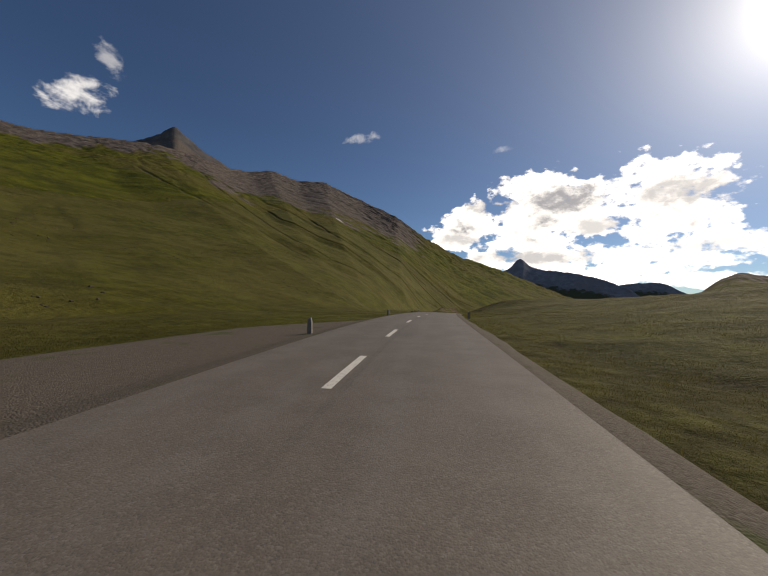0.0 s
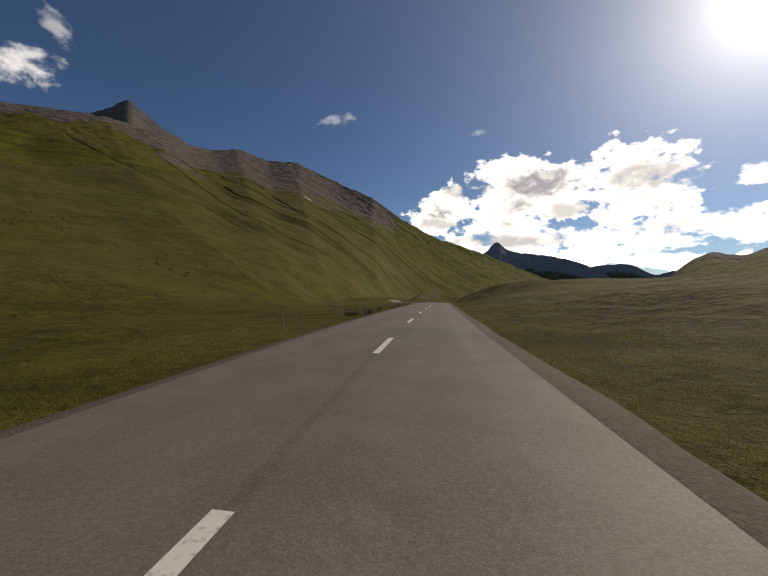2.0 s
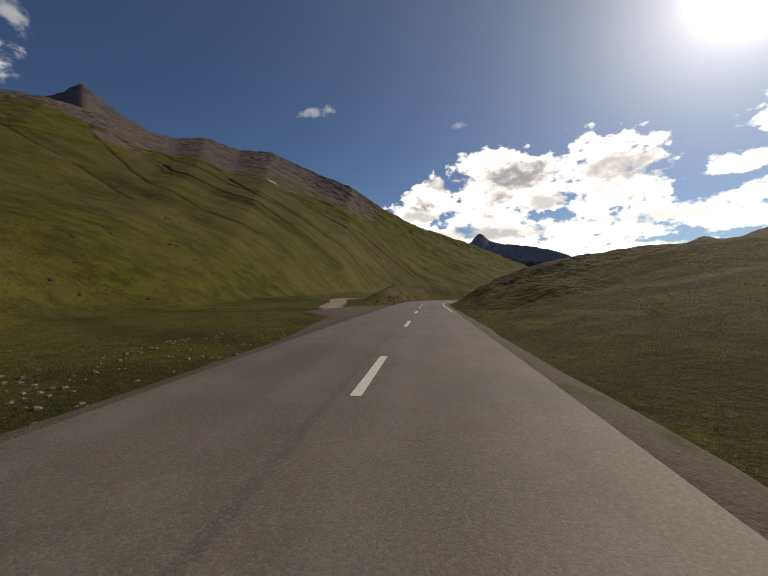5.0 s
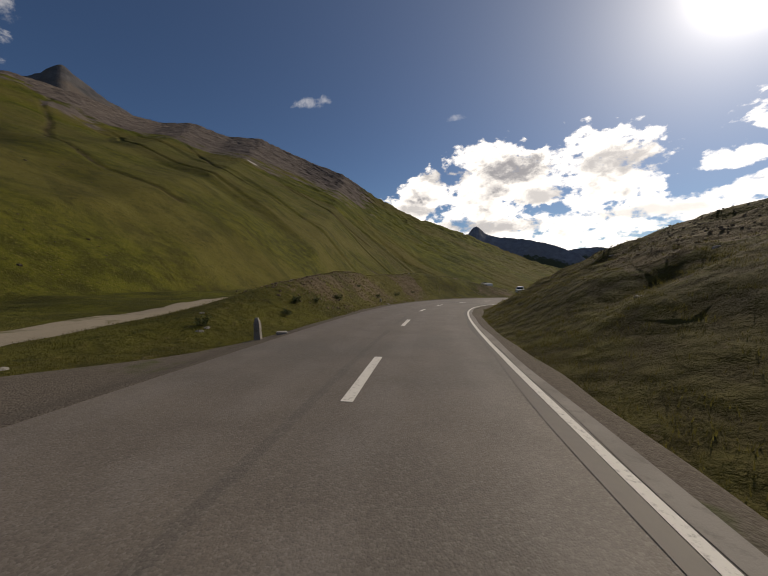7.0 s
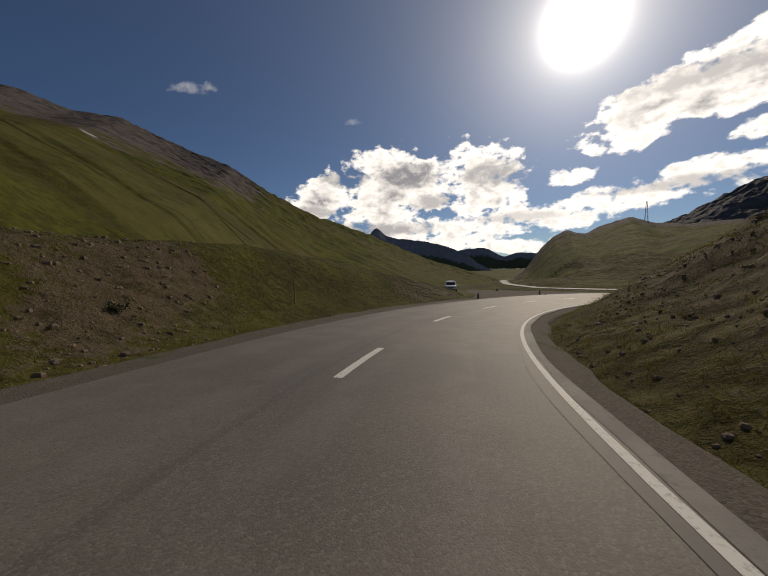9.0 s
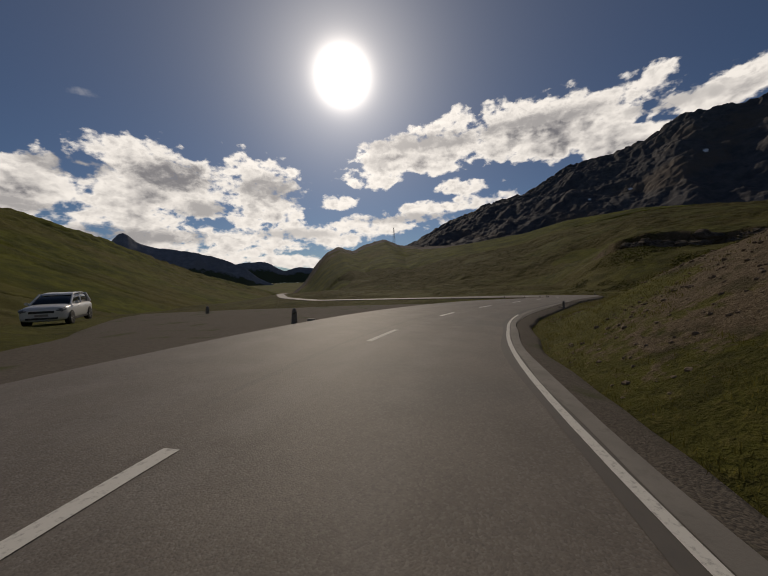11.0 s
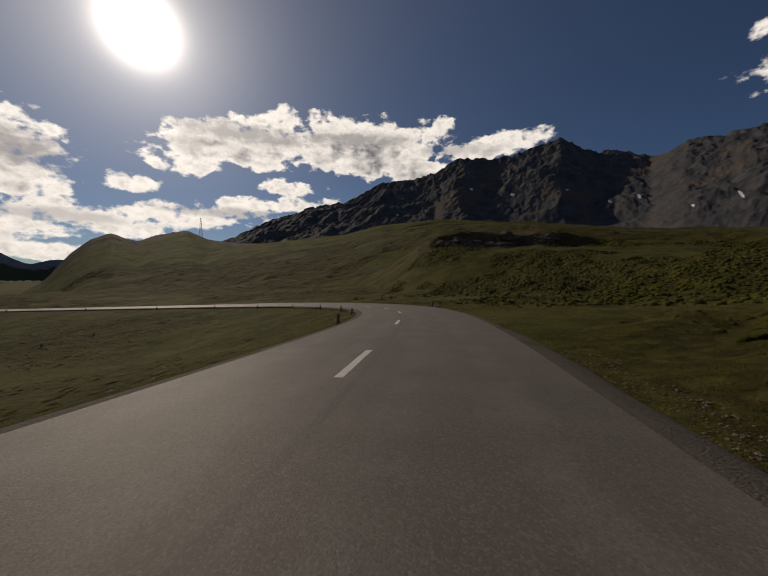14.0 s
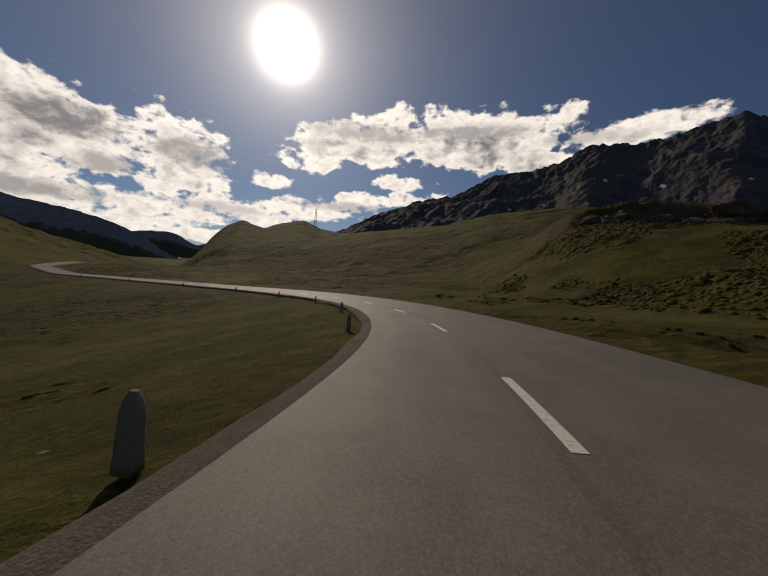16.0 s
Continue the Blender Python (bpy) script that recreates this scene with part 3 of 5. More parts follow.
def gully_mask(x, y):
    """1 in the bed of a gully, 0 beside it."""
    best = np.full(np.shape(x), 99.0)
    wx, wy = x + fbm(x / 40, y / 40, 71, 3) * 2, y + fbm(x / 40, y / 40, 72, 3) * 2
    for line in GULLIES:
        for (ax, ay), (bx, by) in zip(line, line[1:]):
            f = np.clip(((wx - ax) * (bx - ax) + (wy - ay) * (by - ay)) / ((bx - ax) ** 2 + (by - ay) ** 2), 0, 1)
            far = 0.4 + np.hypot(ax, ay - 100) / 420
            best = np.minimum(best, np.hypot(wx - ax - f * (bx - ax), wy - ay - f * (by - ay)) / far)
    return np.exp(-(best / 1.6) ** 2) * (0.45 + 0.55 * step(-0.6, 0.1, fbm(x / 40, y / 40, 73, 2)))


def bench_scarp(x, y):
    """The low scarp on the eastern terrace: rise in metres and share of bare rock."""
    r, a = np.hypot(x - 97.3, y - 179.7), np.degrees(np.arctan2(x - 97.3, y - 179.7))
    brow = 117 + 30 * step(98, 82, a) + 7 * fbm(x / 30, y / 30, 31, 3) + 2.5 * fbm(x / 6, y / 6, 32, 2)
    reach = step(76, 90, a) * step(150, 138, a)
    crag = step(87, 95, a) * step(126, 112, a)
    tall = (4.6 + 2.0 * fbm(x / 22, y / 22, 34, 3)) * crag
    rise = tall * step(brow - 1.5, brow + 1.5, r) * (1 - step(brow + 10, brow + 130, r)) + (7.5 - 6.0 * step(98, 122, a)) * reach * np.exp(-((r - 78) / 32) ** 2) + 6.2 * reach * np.exp(-((a - 95) / 9) ** 2 - ((r - 112) / 42) ** 2) - 5.0 * reach * np.exp(-((r - brow - 42) / 26) ** 2)
    return rise, np.exp(-((r - brow + 0.6) / 2.4) ** 2) * crag * step(-0.7, -0.1, fbm(x / 20, y / 20, 35, 3))


def left_relief(x, y, u, top):
    """Gullies and swellings that run down the fall line of the western slope."""
    w, v = x * 0.616 + y * 0.788, x * 0.788 - y * 0.616
    inner = np.clip(u, 0, 1)
    warp = w + fbm(x / 170, y / 170, 49, 3) * 34
    cut = step(0.8, 1.0, ridged(warp / 150, v / 1400, 43, 2)) * 2.2 + step(0.82, 1.0, ridged(warp / 60, v / 700, 44, 2)) * 1.3
    swell = fbm(w / 170, v / 700, 45, 4) * 2.0 + fbm(w / 22, v / 60, 46, 4) * 0.5
    return (swell - cut) * step(0.0, 0.12, inner) * (1.05 - inner ** 4) - (0.8 + 1.2 * step(150, 480, np.hypot(x, y - 100))) * gully_mask(x, y)


def nearest_road(x, y):
    shape = x.shape
    x, y = x.ravel(), y.ravel()
    best, where = np.full(x.shape, 1e18), np.zeros(x.shape, int)
    for k in range(0, len(RS), 3):
        d2 = (x - R_X[k]) ** 2 + (y - R_Y[k]) ** 2
        closer = d2 < best
        best[closer], where[closer] = d2[closer], k
    h = R_HEAD[where]
    dx, dy = x - R_X[where], y - R_Y[where]
    along = dx * np.sin(h) + dy * np.cos(h)
    side = dx * np.cos(h) - dy * np.sin(h)
    s = np.clip(RS[where] + np.clip(along, -3, 3), RS[0], RS[-1])
    side = np.where(abs(along) > 4, np.sign(side + 1e-9) * np.sqrt(best), side)
    return s.reshape(shape), side.reshape(shape)


def tuft_share(x, y, left, s, out):
    """How hummocky the turf is: clusters of mounds on the eastern slopes, few on the western."""
    patch = step(-0.12, 0.16, fbm(x / 30, y / 30, 18, 4) + 0.4 * fbm(x / 8, y / 8, 19, 2) + np.where(left, 0, 0.16 * step(205, 235, s)))
    east = np.where(left, 0.35 + 0.5 * step(215, 240, s), 0.7 + 0.3 * step(60, 130, s))
    return (0.1 + 0.9 * patch) * east


def ground_height(x, y):
    """Height of the ground, share of bare earth, and share of gravel."""
    s, side = nearest_road(x, y)
    zr, bank = np.interp(s, RS, R_Z), np.interp(s, RS, R_BANK)
    wl, wr = np.interp(s, RS, R_WL), np.interp(s, RS, R_WR)
    hl, rl, hr, rr, flat, bump = (np.interp(s, VERGE[:, 0], VERGE[:, j]) for j in range(1, 7))
    left = side < 0
    young = step(162, 146, s)
    beyond = np.where(left, -side - wl - flat, side - wr - 0.6)
    out = np.clip(beyond, 0, None)
    height, reach = np.where(left, hl, hr), np.where(left, rl, rr)
    verge = zr + bank * np.clip(side, -wl, wr) - 0.28 + height * (1 - np.exp(-(out / reach) ** 1.25))
    verge = verge + np.where(left, bump * np.exp(-(np.clip(out - 6.5 + 2.6 * young, None, 9) / (3.6 - 1.3 * young)) ** 2), 0)
    far = step(9, 26, abs(side))
    if np.any(far > 0):
        total, weight = 0.0, 0.0
        for k in range(0, len(RS), 7):
            w = 1 / ((x - R_X[k]) ** 2 + (y - R_Y[k]) ** 2 + 9) ** 2.5
            rise = np.where(left, np.interp(RS[k], VERGE[:, 0], VERGE[:, 1]), np.interp(RS[k], VERGE[:, 0], VERGE[:, 3]))
            total, weight = total + w * (R_Z[k] + rise * (1 - np.exp(-(out / reach) ** 1.25))), weight + w
        verge = verge + (total / weight - 0.28 - verge) * far
    lumps = fbm(x / 9, y / 9, 3, 4) * 0.42 * step(0.5, 9, out) + fbm(x / 2.6, y / 2.6, 8, 2) * 0.13 * step(0.2, 4, out)
    tall = fbm(x / 38, y / 38, 12, 4) * 2.6 * step(12, 70, out)
    verge = verge + lumps + tall
    z = verge
    near = np.where(left, step(7, 30, out), step(14, 55, out))
    for data, power, cliff in ((LEFT, 1.12, 0), (BENCH, 0.9, 0), (HILL, 1.0, 0)):
        zz, u = range_height(data, x, y, power, cliff)
        if data is LEFT:
            zz = zz + left_relief(x, y, u, 1000)
        mild = 0.3 if data is LEFT else 0.75
        zz = zz + mild * (fbm(x / 24, y / 24, 21, 4) * 1.8 * step(0, 0.1, u) + fbm(x / 6, y / 6, 22, 2) * 0.7)
        if data is BENCH:
            rise, cliff_rock = bench_scarp(x, y)
            zz = zz + np.where(zz > -500, rise, 0)
        z = np.where(zz > z, z + (zz - z) * near, z)
    tuft = tuft_share(x, y, left, s, out)
    z = z + tuft * step(0.6, 3.0, out) * np.where(left, 0.45, 1.0) * (0.75 * (value_noise(x / 2.2, y / 2.2, 15) - 0.5) + 0.45 * (value_noise(x / 5.2, y / 5.2, 16) - 0.5) + np.where(left, 0, 0.5) * (value_noise(x / 1.25, y / 1.25, 17) - 0.5))
    cliff_rock = np.maximum(cliff_rock, gully_mask(x, y) * np.where(left, 0.55, 0) * near)
    steep_bank = np.where(left, step(0.8, 2.4, bump) * np.exp(-((out - 4) / 4) ** 2), step(6, 8, hr) * np.exp(-((out - 6) / 6) ** 2) * step(105, 125, s) * step(230, 205, s))
    gravel = np.where(left, step(0.4, -0.4, -side - wl - flat - 0.5), step(0.3, -0.3, side - wr - 1.0))
    return z, np.maximum(steep_bank * (0.05 + 0.62 * step(-0.05, 0.3, fbm(x / 6.5, y / 6.5, 36, 3) + np.where(left, 0.75 * np.exp(-((s - 147) / 15) ** 2) + 0.8 * np.exp(-((s - 195) / 9) ** 2) - 0.12, 0.3)) * np.where(left, 1.0, 1.25)), cliff_rock), gravel, np.maximum(out, 0)


def mesh_from_grid(name, x, y, z, mat, attributes=(), keep=None):
    rows, cols = x.shape
    index = np.arange(rows * cols).reshape(rows, cols)
    quads = np.stack([index[:-1, :-1], index[:-1, 1:], index[1:, 1:], index[1:, :-1]], -1).reshape(-1, 4)
    if keep is not None:
        quads = quads[keep[:-1, :-1].ravel()]
    data = bpy.data.meshes.new(name)
    data.from_pydata(np.stack([x, y, z], -1).reshape(-1, 3).tolist(), [], quads.tolist())
    for key, values in attributes:
        layer = data.attributes.new(key, "FLOAT", "POINT")
        layer.data.foreach_set("value", np.asarray(values, np.float32).ravel())
    data.polygons.foreach_set("use_smooth", [True] * len(data.polygons))
    data.materials.append(mat)
    data.update()
    return new(name, data)


X0, X1, Y0, Y1, GRID = -190.0, 400.0, -60.0, 450.0, 1.0
GX, GY = np.meshgrid(np.arange(X0, X1 + 0.5, GRID), np.arange(Y0, Y1 + 0.5, GRID))
GZ, g_bare, g_gravel, g_out = ground_height(GX, GY)
g_s, g_side = nearest_road(GX, GY)
GZ = np.where(g_s < 535, GZ - 3.0 * step(25, 19, abs(g_side)), GZ)
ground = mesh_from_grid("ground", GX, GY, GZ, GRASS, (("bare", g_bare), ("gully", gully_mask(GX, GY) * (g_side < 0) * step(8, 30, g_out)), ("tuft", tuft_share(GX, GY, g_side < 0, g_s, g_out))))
tagged(ground, "rough alpine grassland with tussocks and bare earth banks", "ground", kind="structure")


def verge_strip(name, sign, label):
    """The ground beside the road, out to 26 m, as a sheet that follows the road's edge."""
    ss = np.arange(-55.0, 540.0, 0.8)
    edge = np.interp(ss, RS, R_WL if sign < 0 else R_WR) + 0.1
    reach = np.concatenate([[0, 0.2, 0.5, 0.9], np.arange(1.4, 12, 0.6), np.arange(12, 27.1, 1.0)])
    S, O = np.meshgrid(ss, reach)
    side = sign * (np.interp(S, ss, edge) + O)
    x, y, _ = on_road(S, side)
    z, bare, gravel, out = ground_height(x, y)
    z[-1] -= 0.8
    tuft = tuft_share(x, y, side < 0, S, out)
    if sign > 0:
        x, y, z, bare, tuft = x[::-1], y[::-1], z[::-1], bare[::-1], tuft[::-1]
    return tagged(mesh_from_grid(name, x, y, z, GRASS, (("bare", bare), ("tuft", tuft))), label, "grass verge", kind="structure")


verge_left = verge_strip("verge_left", -1, "grassy roadside bank with stones and tussocks")
verge_right = verge_strip("verge_right", 1, "hummocky grass slope rising from the road")


def height_at(x, y):
    """Height of whatever ground shows at a place."""
    z, _, _, _ = ground_height(np.array([float(x)]), np.array([float(y)]))
    return float(z[0])


def ground_at(x, y):
    """Height of the ground's sheet at a place."""
    i, j = (y - Y0) / GRID, (x - X0) / GRID
    a, b = int(i), int(j)
    u, v = i - a, j - b
    return float((GZ[a, b] * (1 - v) + GZ[a, b + 1] * v) * (1 - u) + (GZ[a + 1, b] * (1 - v) + GZ[a + 1, b + 1] * v) * u)


# lasting snow on the crags: azimuth, elevation, half width and half height in degrees
SNOW = [(124.4, 11.1, 0.26, 0.45), (134.0, 9.9, 0.2, 0.6), (107.9, 13.1, 0.45, 0.3), (101.4, 14.4, 0.35, 0.25), (93.8, 11.2, 0.3, 0.2), (88.9, 10.5, 0.25, 0.2), (115.7, 13.1, 0.3, 0.15), (121.1, 10.8, 0.3, 0.25), (129.9, 9.2, 0.25, 0.2)]


def mountain(name, data, mat, label, steps=(420, 90), power=1.0, rough=0.02, crest=0.03, bare=(0.7, 1.0), seed=40, gully=0.0, ribs=0.0):
    """A range as a sheet from its foot over its crest and down behind."""
    (cx, cy, cz), rows = data
    az = np.linspace(rows[0][0], rows[-1][0], steps[0])
    u = np.concatenate([np.linspace(-0.02, 1.0, steps[1]), [1.05, 1.15, 1.35]])
    A, U = np.meshgrid(az, u)
    foot, top = keyed(rows, A, 3), keyed(rows, A, 2)
    r = foot + (top - foot) * U
    x, y = cx + r * np.sin(np.radians(A)), cy + r * np.cos(np.radians(A))
    z, _ = range_height(data, x, y, power)
    z = np.where(z < -900, keyed(rows, A, 4) - 4, z)
    scale = top * 0.06
    inner = np.clip(U, 0, 1)
    z = z + fbm(x / scale, y / scale, seed, 6, 0.55) * rough * top * inner * (1.15 - inner)
    z = z + ridged(x / (scale * 0.35), y / (scale * 0.35), seed + 5, 4) * crest * 0.1 * top * inner ** 2
    if ribs:
        z = z + ridged(A / 2.0 + fbm(x / 300, y / 300, seed + 8, 3) * 1.5, U * 2.2, seed + 9, 5) * ribs * top * inner * (1.12 - inner)
        z = z + fbm(x / 34, y / 34, seed + 11, 3, 0.6) * 2.5 * inner * (1.1 - inner)
    if gully:
        z = z + left_relief(x, y, U, top)
    inside = (x > X0 + 4) & (x < X1 - 4) & (y > Y0 + 4) & (y < Y1 - 4)
    z = np.where(inside, z - 3.0, z)
    lean = step(-34, -44, A) if gully else 0
    share = step(bare[0] + 0.42 * lean, bare[1] + 0.36 * lean, U + fbm(x / (scale * 2), y / (scale * 2), seed + 7, 4) * 0.12 + (fbm((x * 0.616 + y * 0.788) / 28, (x * 0.788 - y * 0.616) / 330, 77, 4) * 0.3 * inner if gully else 0))
    if gully:
        share = np.maximum(share * step(10, -8, A), gully_mask(x, y) * 0.62)
    rise = np.degrees(np.arctan2(z - cz, r))
    snow = np.max([np.exp(-((A - a + 0.5 * (rise - e)) / w) ** 2 - ((rise - e) / h) ** 2) for a, e, w, h in SNOW], axis=0) if ribs else 0 * x
    if gully:
        snow = np.exp(-((x + 118 + 0.5 * (y - 527)) / 8) ** 2 - ((y - 527) / 15) ** 2)
    ob = mesh_from_grid(name, x, y, z, mat, (("bare", share), ("snow", snow), ("gully", gully_mask(x, y) if gully else 0 * x)))
    return tagged(ob, label, "mountain", kind="structure")


mountain("mountain_slope_west", LEFT, SLOPE, "steep green mountainside with gullies and a bare rocky crest", (1000, 170), 1.12, 0.0, 0.06, (0.12, 0.62), 40, 1)
mountain("mountain_peak_west", PEAK, ROCK, "pointed bare rock peak above the ridge", (240, 40), 1.0, 0.01, 0.03, (-1, -0.5), 50)
mountain("mountain_far_valley", FAR, HAZED_ROCK, "dark distant mountain closing the valley", (300, 50), 0.9, 0.012, 0.015, (0.2, 0.9), 60)
mountain("mountain_farthest", FARTHEST, HAZED_ROCK, "hazy blue mountains at the end of the valley", (200, 40), 0.9, 0.012, 0.02, (0.3, 1.0), 70)
mountain("hill_mast", HILL, SLOPE, "rounded grassy hill shaded towards the valley", (300, 90), 1.0, 0.016, 0.03, (0.35, 1.25), 80)
mountain("mountain_bench_east", BENCH, SLOPE, "grassy terrace slope with a low cliff band", (400, 70), 0.9, 0.01, 0.01, (0.95, 1.3), 90)
mountain("mountain_crags_east", CRAGS, ROCK, "dark jagged rock mountains with small snow patches", (1400, 190), 1.15, 0.062, 0.07, (-0.3, 0.3), 100, ribs=0.009)

# the far ground below everything, out to the horizon
FA, FR = np.meshgrid(np.radians(np.arange(0, 361, 3.0)), np.array([250, 400, 700, 1200, 2200, 4000, 4900.0]))
far_x, far_y = 60 + FR * np.sin(FA), 130 + FR * np.cos(FA)
far_ground = mesh_from_grid("ground_far", far_x, far_y, -45 - 0.010 * FR + 0 * far_x, SLOPE, (("bare", 0 * far_x),))
tagged(far_ground, "green valley floor far below the road", "ground", kind="structure")


# ---- road ----
def strip(name, s0, s1, lo, hi, mat, up=0.0, spacing=1.0, lo_up=0.0, hi_up=0.0, cross=2):
    """A strip that follows the road between two offsets from its centre line (numbers or functions of s)."""
    ss = np.linspace(s0, s1, max(2, int(round((s1 - s0) / spacing)) + 1))
    a = np.array([lo(v) if callable(lo) else lo for v in ss])
    b = np.array([hi(v) if callable(hi) else hi for v in ss])
    xs, ys, zs = [], [], []
    for f in np.linspace(0, 1, cross):
        side = a + (b - a) * f
        p = on_road(ss, side, up + lo_up + (hi_up - lo_up) * f)
        xs.append(p[0]), ys.append(p[1]), zs.append(p[2])
    return mesh_from_grid(name, np.array(xs), np.array(ys), np.array(zs), mat)


def left_edge(s):
    return -float(np.interp(s, RS, R_WL))


def right_edge(s):
    return float(np.interp(s, RS, R_WR))


road = strip("road", -118, 600, left_edge, right_edge, ASPHALT, 0, 1.0, cross=9)
side_layer = road.data.attributes.new("side", "FLOAT", "POINT")
road_rows = np.linspace(-118, 600, 719)
road_sides = [-np.interp(road_rows, RS, R_WL) + (np.interp(road_rows, RS, R_WL) + np.interp(road_rows, RS, R_WR)) * f for f in np.linspace(0, 1, 9)]
side_layer.data.foreach_set("value", np.concatenate(road_sides).astype(np.float32))
tagged(road, "worn grey asphalt two-lane mountain pass road", "road", kind="structure")


def layby(s):
    return float(np.interp(s, VERGE[:, 0], VERGE[:, 5]))


def gravel_strip(name, sign, label):
    """Gravel between the asphalt and the grass, wide where vehicles pull off."""
    ss = np.arange(-55.0, 540.0, 0.8)
    edge = np.interp(ss, RS, R_WL if sign < 0 else R_WR)
    width = np.array([0.35 + layby(v) if sign < 0 else 0.75 for v in ss]) + 0.25 * fbm(ss / 3.1, ss * 0 + sign, 61, 3)
    S, F = np.meshgrid(ss, np.linspace(0, 1, 14))
    O = F ** 1.4 * np.interp(S, ss, width)
    x, y, _ = on_road(S, sign * (np.interp(S, ss, edge) + O))
    z = ground_height(x, y)[0]
    rim = np.interp(S, RS, R_Z) + np.interp(S, RS, R_BANK) * sign * np.interp(S, ss, edge) - 0.02
    z = rim + (z + 0.07 - rim) * step(0, 1.2, O) - 0.12 * step(0.9, 1.0, F)
    if sign > 0:
        x, y, z = x[::-1], y[::-1], z[::-1]
    return tagged(mesh_from_grid(name, x, y, z, GRAVEL), label, "road shoulder", kind="structure")


shoulder_right = gravel_strip("shoulder_right", 1, "dusty gravel shoulder beside the asphalt")
shoulder_left = gravel_strip("shoulder_left", -1, "gravel lay-by and shoulder beside the road")


def part(name, bm, mat, parent=None, label=""):
    """Links a bmesh as one mesh object, under a thing or a part."""
    data = bpy.data.meshes.new(name)
    bm.to_mesh(data)
    bm.free()
    data.materials.append(mat)
    ob = new(name, data)
    ob.parent = parent
    return tagged(ob, label) if label else ob


# centre line dashes painted on the asphalt: number, where each begins; and how far the painted line strays from the middle
DASH_KEYS = [(-9, -68), (0, 4.7), (1, 11.2), (2, 18.7), (3, 26.7), (5, 43.1), (7, 59.8), (9, 76.5), (10, 84.4), (14, 119.5), (15, 128.1), (16, 136.6), (17, 145.4), (18, 154.0), (22, 190.9),
             (23, 199.8), (24, 208.9), (25, 217.4), (26, 226.2), (27, 235.3), (28, 245.2), (29, 255.3), (30, 266.0), (31, 275.9), (32, 285.1), (33, 294.4), (94, 860)]
STRAY = [(0, -0.3), (25, -0.27), (40, -0.05), (70, 0.12), (85, 0.17), (121, 0.45), (137, 0.28), (150, 0.22), (160, 0.35), (209, 0.48), (219, 0.3), (228, 0.0), (237, -0.35), (247, -0.4), (256, -0.25), (266, 0.2), (276, 0.1), (286, -0.22), (296, -0.35)]


def stray(s):
    return float(np.interp(s, *zip(*STRAY)))


for k in range(-9, 62):
    s0 = float(np.interp(k, *zip(*DASH_KEYS)))
    dash = strip("line_dash", s0, s0 + 2.7, lambda s: stray(s) - 0.08, lambda s: stray(s) + 0.08, ROAD_PAINT, 0.006, 0.45)
    dash.parent = road


# paved gutter along the cut bank, with a tarred seam on its inner side
def gutter_edge(s):
    return right_edge(s) - 0.5 * float(np.interp(s, [205, 219, 226, 236], [0, 1, 0.6, 0]))


seam = strip("tar_seam", 112, 233, lambda s: gutter_edge(s) - 0.42 - 0.05 * math.sin(s * 0.7), lambda s: gutter_edge(s) - 0.10, TAR, 0.005, 0.5)
seam.parent = road
gutter = strip("gutter", 108, 234, lambda s: gutter_edge(s) - 0.12 - 0.02 * math.sin(s * 1.7), lambda s: gutter_edge(s) + 0.03 * math.sin(s * 0.9) + float(np.interp(s, [150, 190, 215, 225], [0.06, 0.12, 0.12, 0.2])), CONCRETE, 0.010, 0.5, 0.0, 0.008, 4)
edge_line = strip("edge_line", 112, 214, lambda s: gutter_edge(s) - 0.26, lambda s: gutter_edge(s) - 0.15, ROAD_PAINT, 0.009, 0.5)
edge_line.parent = road
tagged(gutter, "pale worn concrete gutter along the road edge", "gutter", kind="structure")


# ---- stone posts ----
def stone_post(seed, height=0.54):
    rng = random.Random(seed)
    bm = bmesh.new()
    bmesh.ops.create_cube(bm, size=1.0)
    bmesh.ops.subdivide_edges(bm, edges=bm.edges[:], cuts=7, use_grid_fill=True)
    for v in bm.verts:
        v.co.z = (v.co.z + 0.5) * (height + 0.25)
        taper = 1 - 0.18 * v.co.z / height
        v.co.x, v.co.y = v.co.x * 0.215 * taper, v.co.y * 0.18 * taper
        top = max(0.0, v.co.z / (height + 0.25) - 0.72) / 0.28
        round_off = 1 - 0.55 * top ** 2.2
        v.co.x, v.co.y = v.co.x * round_off, v.co.y * round_off
        corner = min(abs(v.co.x), abs(v.co.y)) / 0.12
        v.co.x, v.co.y = v.co.x * (1 - 0.1 * corner), v.co.y * (1 - 0.1 * corner)
        v.co += noise.noise_vector(v.co * 7 + Vector((seed * 3.1, 0, 0))) * 0.013
        v.co.z -= 0.25
    for f in bm.faces:
        f.smooth = True
    ob = part("stone_post", bm, GRANITE)
    return tagged(ob, "weathered granite marker post standing beside the road", "marker post", "stone posts along the road")


